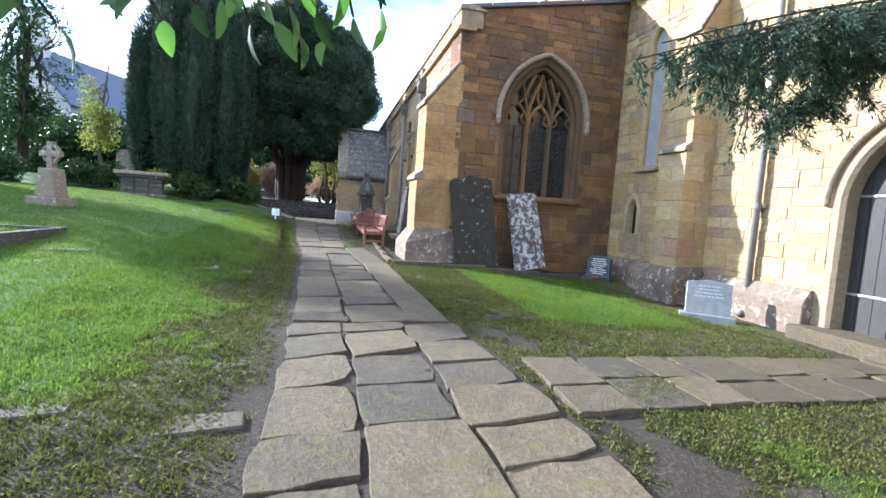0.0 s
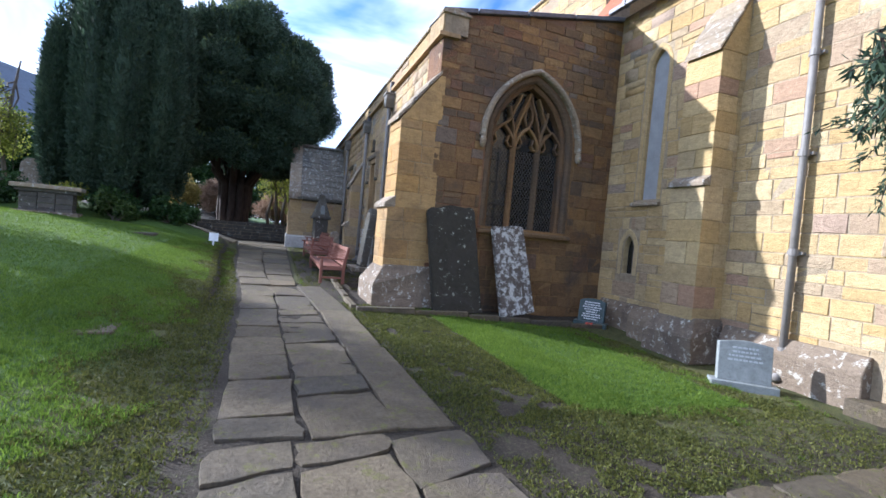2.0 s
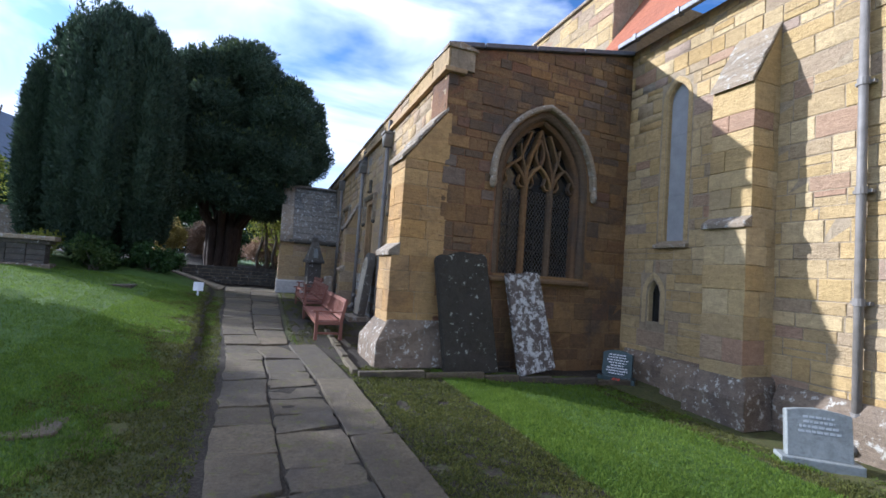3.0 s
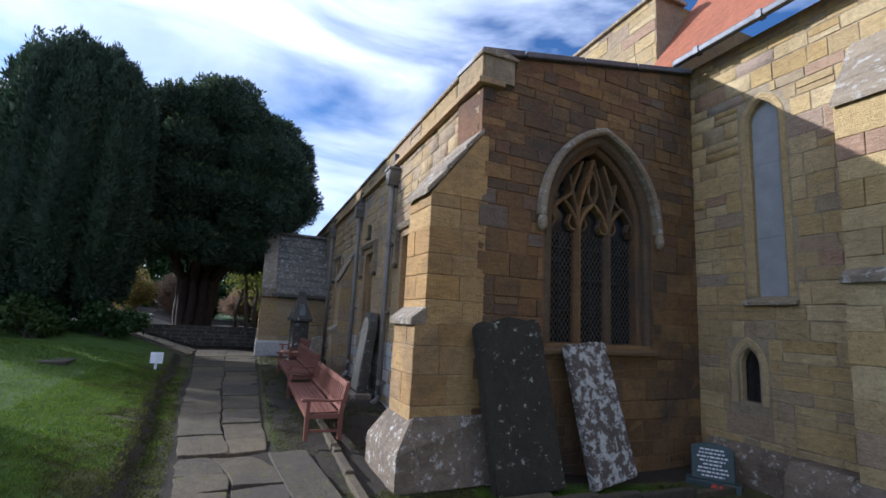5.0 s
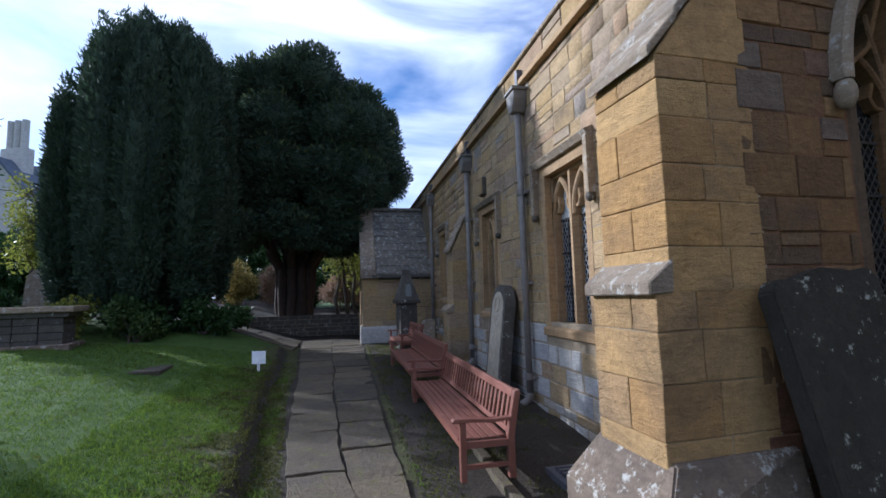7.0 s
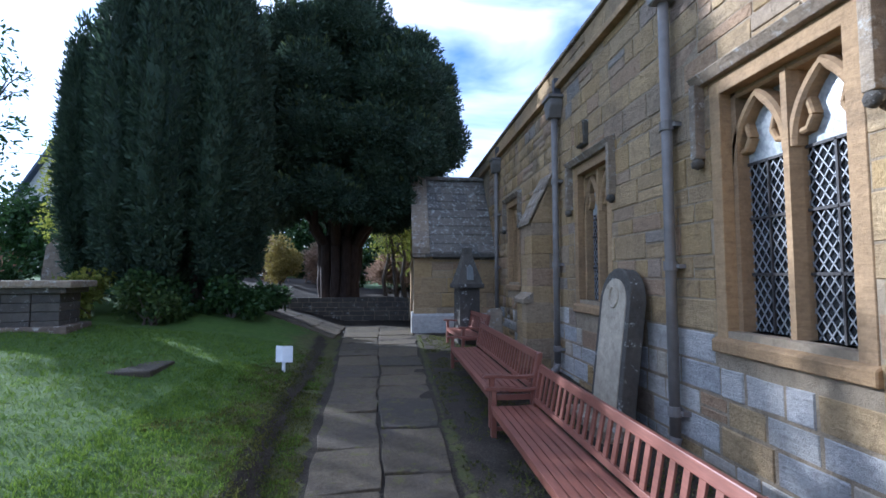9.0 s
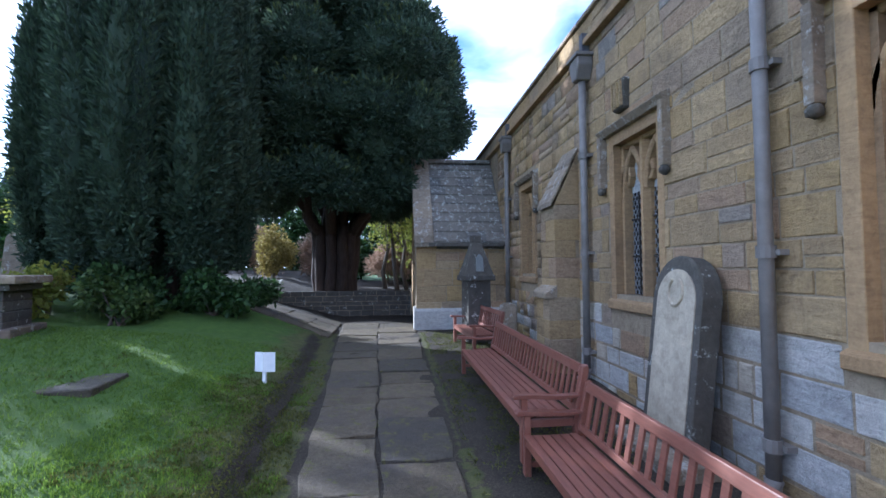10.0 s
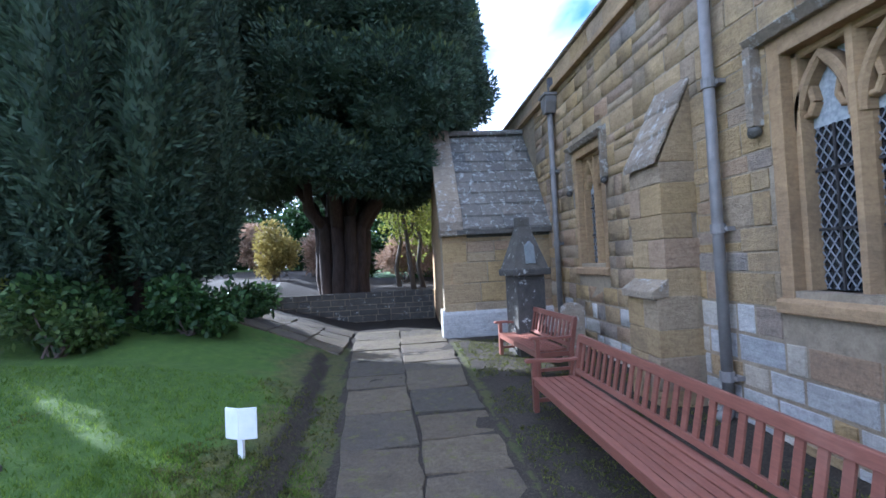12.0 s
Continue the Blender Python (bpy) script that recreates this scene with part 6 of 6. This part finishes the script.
def paving():
    pth = thing("stone_path", (0, 8, 0.3), "worn and uneven sandstone flag path", "path", "", "structure")
    r = random.Random(12)
    s = 0
    # near the start: three uneven files, then two files with a long edge slab, then two files to the porch
    for y0, y1, share, wide in ((-2.2, 4.42, (0.0, 0.30, 0.64, 1.0), (0.34, 0.85)), (4.45, 10.6, (0.0, 0.47, 1.0), (0.32, 0.8)), (10.63, 22.6, (0.0, 0.5, 1.0), (0.5, 1.05))):
        wob = [[r.uniform(-0.035, 0.035) for _ in range(60)] for _ in share]
        def bound(k, y):
            l, w = left_edge(y) + 0.04, (right_edge(y) - 0.46 if 4.43 < y < 10.62 else right_edge(y))
            shift = 0.0 if k in (0, len(share) - 1) else float(np.interp(y, np.arange(60) * 0.6 - 3, wob[k]))
            edge = float(np.interp(y, np.arange(60) * 0.6 - 3, wob[k])) * (0.9 if k in (0, len(share) - 1) else 0.0)
            return l + (w - l) * share[k] + shift + edge
        for k in range(len(share) - 1):
            y = y0 + r.uniform(0.0, 0.1)
            while y < y1 - 0.2:
                d = min(r.uniform(*wide), y1 - y)
                if y1 - y - d < 0.25:
                    d = y1 - y
                skew = r.uniform(-0.05, 0.05) + (0.07 if y < 4.2 else 0.02)
                j = r.uniform(0.002, 0.024) if y < 3.6 else r.uniform(0.002, 0.012)
                flag(pth, [(bound(k, y) + j, y + j - skew), (bound(k + 1, y) - j, y + j + skew), (bound(k + 1, y + d) - j, y + d - j + skew * 0.6), (bound(k, y + d) + j, y + d - j - skew * 0.6)], r.uniform(-0.010, 0.012), s)
                s += 1
                y += d
    # long edge slabs
    yy = 4.5
    for L in (2.05, 1.9, 2.2):
        flag(pth, [(right_edge(yy + 0.1) - 0.44, yy), (right_edge(yy + 0.1), yy), (right_edge(yy + L - 0.1), yy + L - 0.02), (right_edge(yy + L - 0.1) - 0.44, yy + L - 0.02)], 0.014, 900 + s)
        s += 1
        yy += L
    # branch to the door
    x = 1.62
    while x < 6.2:
        L = r.uniform(0.5, 0.9)
        y0 = 2.32 + 0.08 * (x - 1.5)
        cut = r.uniform(0.4, 0.6)
        for a, b in ((0.0, cut), (cut, 1.05)):
            flag(pth, [(x, y0 + a), (x + L - 0.02, y0 + a + 0.08 * L), (x + L - 0.02, y0 + b - 0.02 + 0.08 * L), (x, y0 + b - 0.02)], r.uniform(0.004, 0.02), s)
            s += 1
        x += L
    # far landing, in front of the porch
    for k in range(7):
        for j in range(4):
            x0, y0 = -1.62 - 0.62 * k, 20.2 + 0.62 * j + 0.12 * k
            flag(pth, [(x0 - 0.6, y0 + 0.1), (x0, y0), (x0, y0 + 0.6), (x0 - 0.6, y0 + 0.7)], r.uniform(0.0, 0.02), s)
            s += 1
    # stones sunk in the lawn
    for k, (x, y, w, d) in enumerate(((-0.85, 2.45, 0.8, 0.24), (-1.75, 2.55, 0.8, 0.24), (-1.75, 6.8, 0.5, 0.5), (-3.35, 15.1, 0.7, 0.7), (-0.75, 3.5, 0.3, 0.5), (-3.5, 6.9, 0.8, 0.45))):
        rr = random.Random(k)
        bm = bmesh.new()
        prism(bm, [(x - w / 2, y - d / 2), (x, y - d / 2 - 0.03), (x + w / 2, y - d / 2 + 0.04), (x + w / 2 - 0.03, y + d / 2), (x - w / 2 + 0.02, y + d / 2 - 0.02)], 2, ground_z(x, y) - 0.14, ground_z(x, y) - 0.02, 0.012)
        solo("sunken_stone", bm, M_FLAG, "flat mossy stone sunk in the lawn", "stone", "", None, "sunken stones")


paving()

# kerb round the church foot
bm = bmesh.new()
r_ = random.Random(2)
x = 1.2
while x < 5.6:
    L = r_.uniform(0.6, 1.0)
    y = 8.62 + 0.02 * (x - 1.2)
    prism(bm, [(x, y), (x + L - 0.012, y + 0.02 * L), (x + L - 0.012, y + 0.02 * L + 0.1), (x, y + 0.1)], 2, ground_z(x, y) - 0.15, ground_z(x, y) + 0.055, 0.01)
    x += L
y = 8.75
while y < 11.9:
    L = r_.uniform(0.6, 1.1)
    prism(bm, [(1.12, y), (1.22, y), (1.22, y + L - 0.012), (1.12, y + L - 0.012)], 2, ground_z(1.17, y) - 0.15, ground_z(1.17, y) + 0.06, 0.01)
    y += L
solo("kerb", bm, M_FLAG, "narrow stone kerb round the foot of the church", "kerb", "structure")
bm = bmesh.new()
for k in range(9):
    box(bm, 1.72, 2.42, 10.35 + k * 0.075, 10.39 + k * 0.075, 0.39, 0.43)
box(bm, 1.66, 2.46, 10.26, 11.08, 0.30, 0.395)
solo("drain_grating", bm, M_LEAD, "dark slatted drain cover at the wall foot", "grating")

# ---- grass ----
def grass():
    r = np.random.default_rng(3)
    regions = [(-5.5, -0.6, 1.2, 9.0, 52000), (-9.0, -0.9, 9.0, 18.0, 46000), (1.3, 5.6, 4.6, 9.1, 30000), (2.2, 6.0, -1.0, 2.8, 16000), (-6.0, -0.8, -2.0, 1.2, 6000)]
    P, Q = [], []
    for x0, x1, y0, y1, n in regions + [(-2.6, -0.4, 0.0, 16.0, 46000), (0.9, 3.4, 1.6, 9.3, 40000), (0.4, 2.3, 10.4, 21.0, 16000), (2.0, 6.0, -0.5, 5.2, 24000)]:
        q = np.stack([r.uniform(x0, x1, n), r.uniform(y0, y1, n)], 1)
        for x, y in q:
            w = worn_at(x, y)
            m = w + 0.45 * noise.noise((x * 1.3, y * 1.3, 5.0)) + 0.25 * noise.noise((x * 5, y * 5, 2.0))
            free = x < left_edge(y) - 0.02 or x > right_edge(y) + 0.02
            if 0.3 < m < 1.05 and free and noise.noise((x * 3, y * 3, 9.0)) > -0.5:
                Q.append((x, y, ground_z(x, y) - 0.022 + 0.025 * noise.noise((x * 1.7, y * 1.7, 0.3))))
            if m < 0.42 and (x < left_edge(y) - 0.1 or x > right_edge(y) + 0.1):
                P.append((x, y, ground_z(x, y) - 0.03 + 0.025 * noise.noise((x * 1.7, y * 1.7, 0.3))))
    P = np.array(P)
    A = np.tile(np.array([[0, 0, 1.0]]), (len(P), 1))
    o = sprays("grass", P, A, 0.040, 4, 0.075, M_GRASS, None, 4, 0, 0.45, "short mown sunlit lawn grass")
    tagged(o, "short mown sunlit lawn grass", "grass", "", "stuff")

    Q = np.array(Q)
    o = sprays("moss", Q, np.tile(np.array([[0, 0, 0.8]]), (len(Q), 1)), 0.03, 3, 0.16, M_MOSS, None, 6, 0, 0.7, "yellow-green moss and sparse grass on the worn verges")
    tagged(o, "yellow-green moss and sparse grass on the worn verges", "moss", "", "stuff")


grass()

# ---- stonework, nearest first ----
top_e = lambda u: 5.6 + 0.219 * u
hole_e = arch_span(EW["uc"], EW["half"] + 0.08, EW["z0"] - 0.14, EW["zs"], EW["rise"] + 0.08)
r1 = courses(1, 0.0, E_LEN, 0.1, 3.6, (0.2, 0.32), (0.28, 0.62), [hole_e]) + courses(2, 0.0, E_LEN, 3.6, 6.7, (0.1, 0.22), (0.2, 0.5), [hole_e], top=top_e)
lay(wall_east, M_E, r1, M_BROWN, 1, (1.0, 2.2))
sp_n = [arch_span(q["uc"], q["half"] + m_, q["z0"] - b_, q["zs"], q["rise"] + m_) for q, m_, b_ in ((lancet, 0.12, 0.1), (niche, 0.15, 0.02), (door, 0.08, 0.3))]
r2 = courses(3, 2.3, 13.5, 0.5, 6.58, (0.14, 0.33), (0.2, 0.66), sp_n)
lay(wall_nave, M_N, r2, M_OCHRE, 2, (5.0, 2.4))
lay(clerestory, pose(6.62, 24, 0, 0, 0, -90), courses(9, 4.0, 13.68, 6.1, 8.54, (0.2, 0.32), (0.35, 0.7)), M_OCHRE, 9, (12.5, 7.8), limit=60)
sp_s = [rect_span(a - 0.1, b + 0.1, c - 0.18, d + 0.14) for a, b, c, d in S_WIN]
r3 = courses(4, 2.0, 14.5, 0.2, 1.62, (0.11, 0.30), (0.16, 0.60), sp_s, 0.026) + courses(6, 2.0, 14.5, 1.62, 5.2, (0.11, 0.32), (0.18, 0.72), sp_s, 0.014)
def south_stone(r, u, z):
    return M_LIME if z < 1.25 + 0.45 * r.random() and r.random() < 0.62 else M_SOUTH
lay(wall_south, M_S, r3, M_SOUTH, 3, (10.0, 2.0), pick=south_stone)
lay(par, M_S @ pose(0, -0.02, 0), courses(8, 2.0, 14.6, 5.29, 5.615, (0.32, 0.33), (0.5, 0.9)), M_SOUTH, 4, (12.0, 4.8), limit=30)
for w, rc in lay_porch:
    base = Matrix.Translation(-Vector(top_of(w).location) / U)
    lay(w, base @ pose(0.30, 21.4, 0), rc, M_SOUTH, 5, (0.5, 1.5))
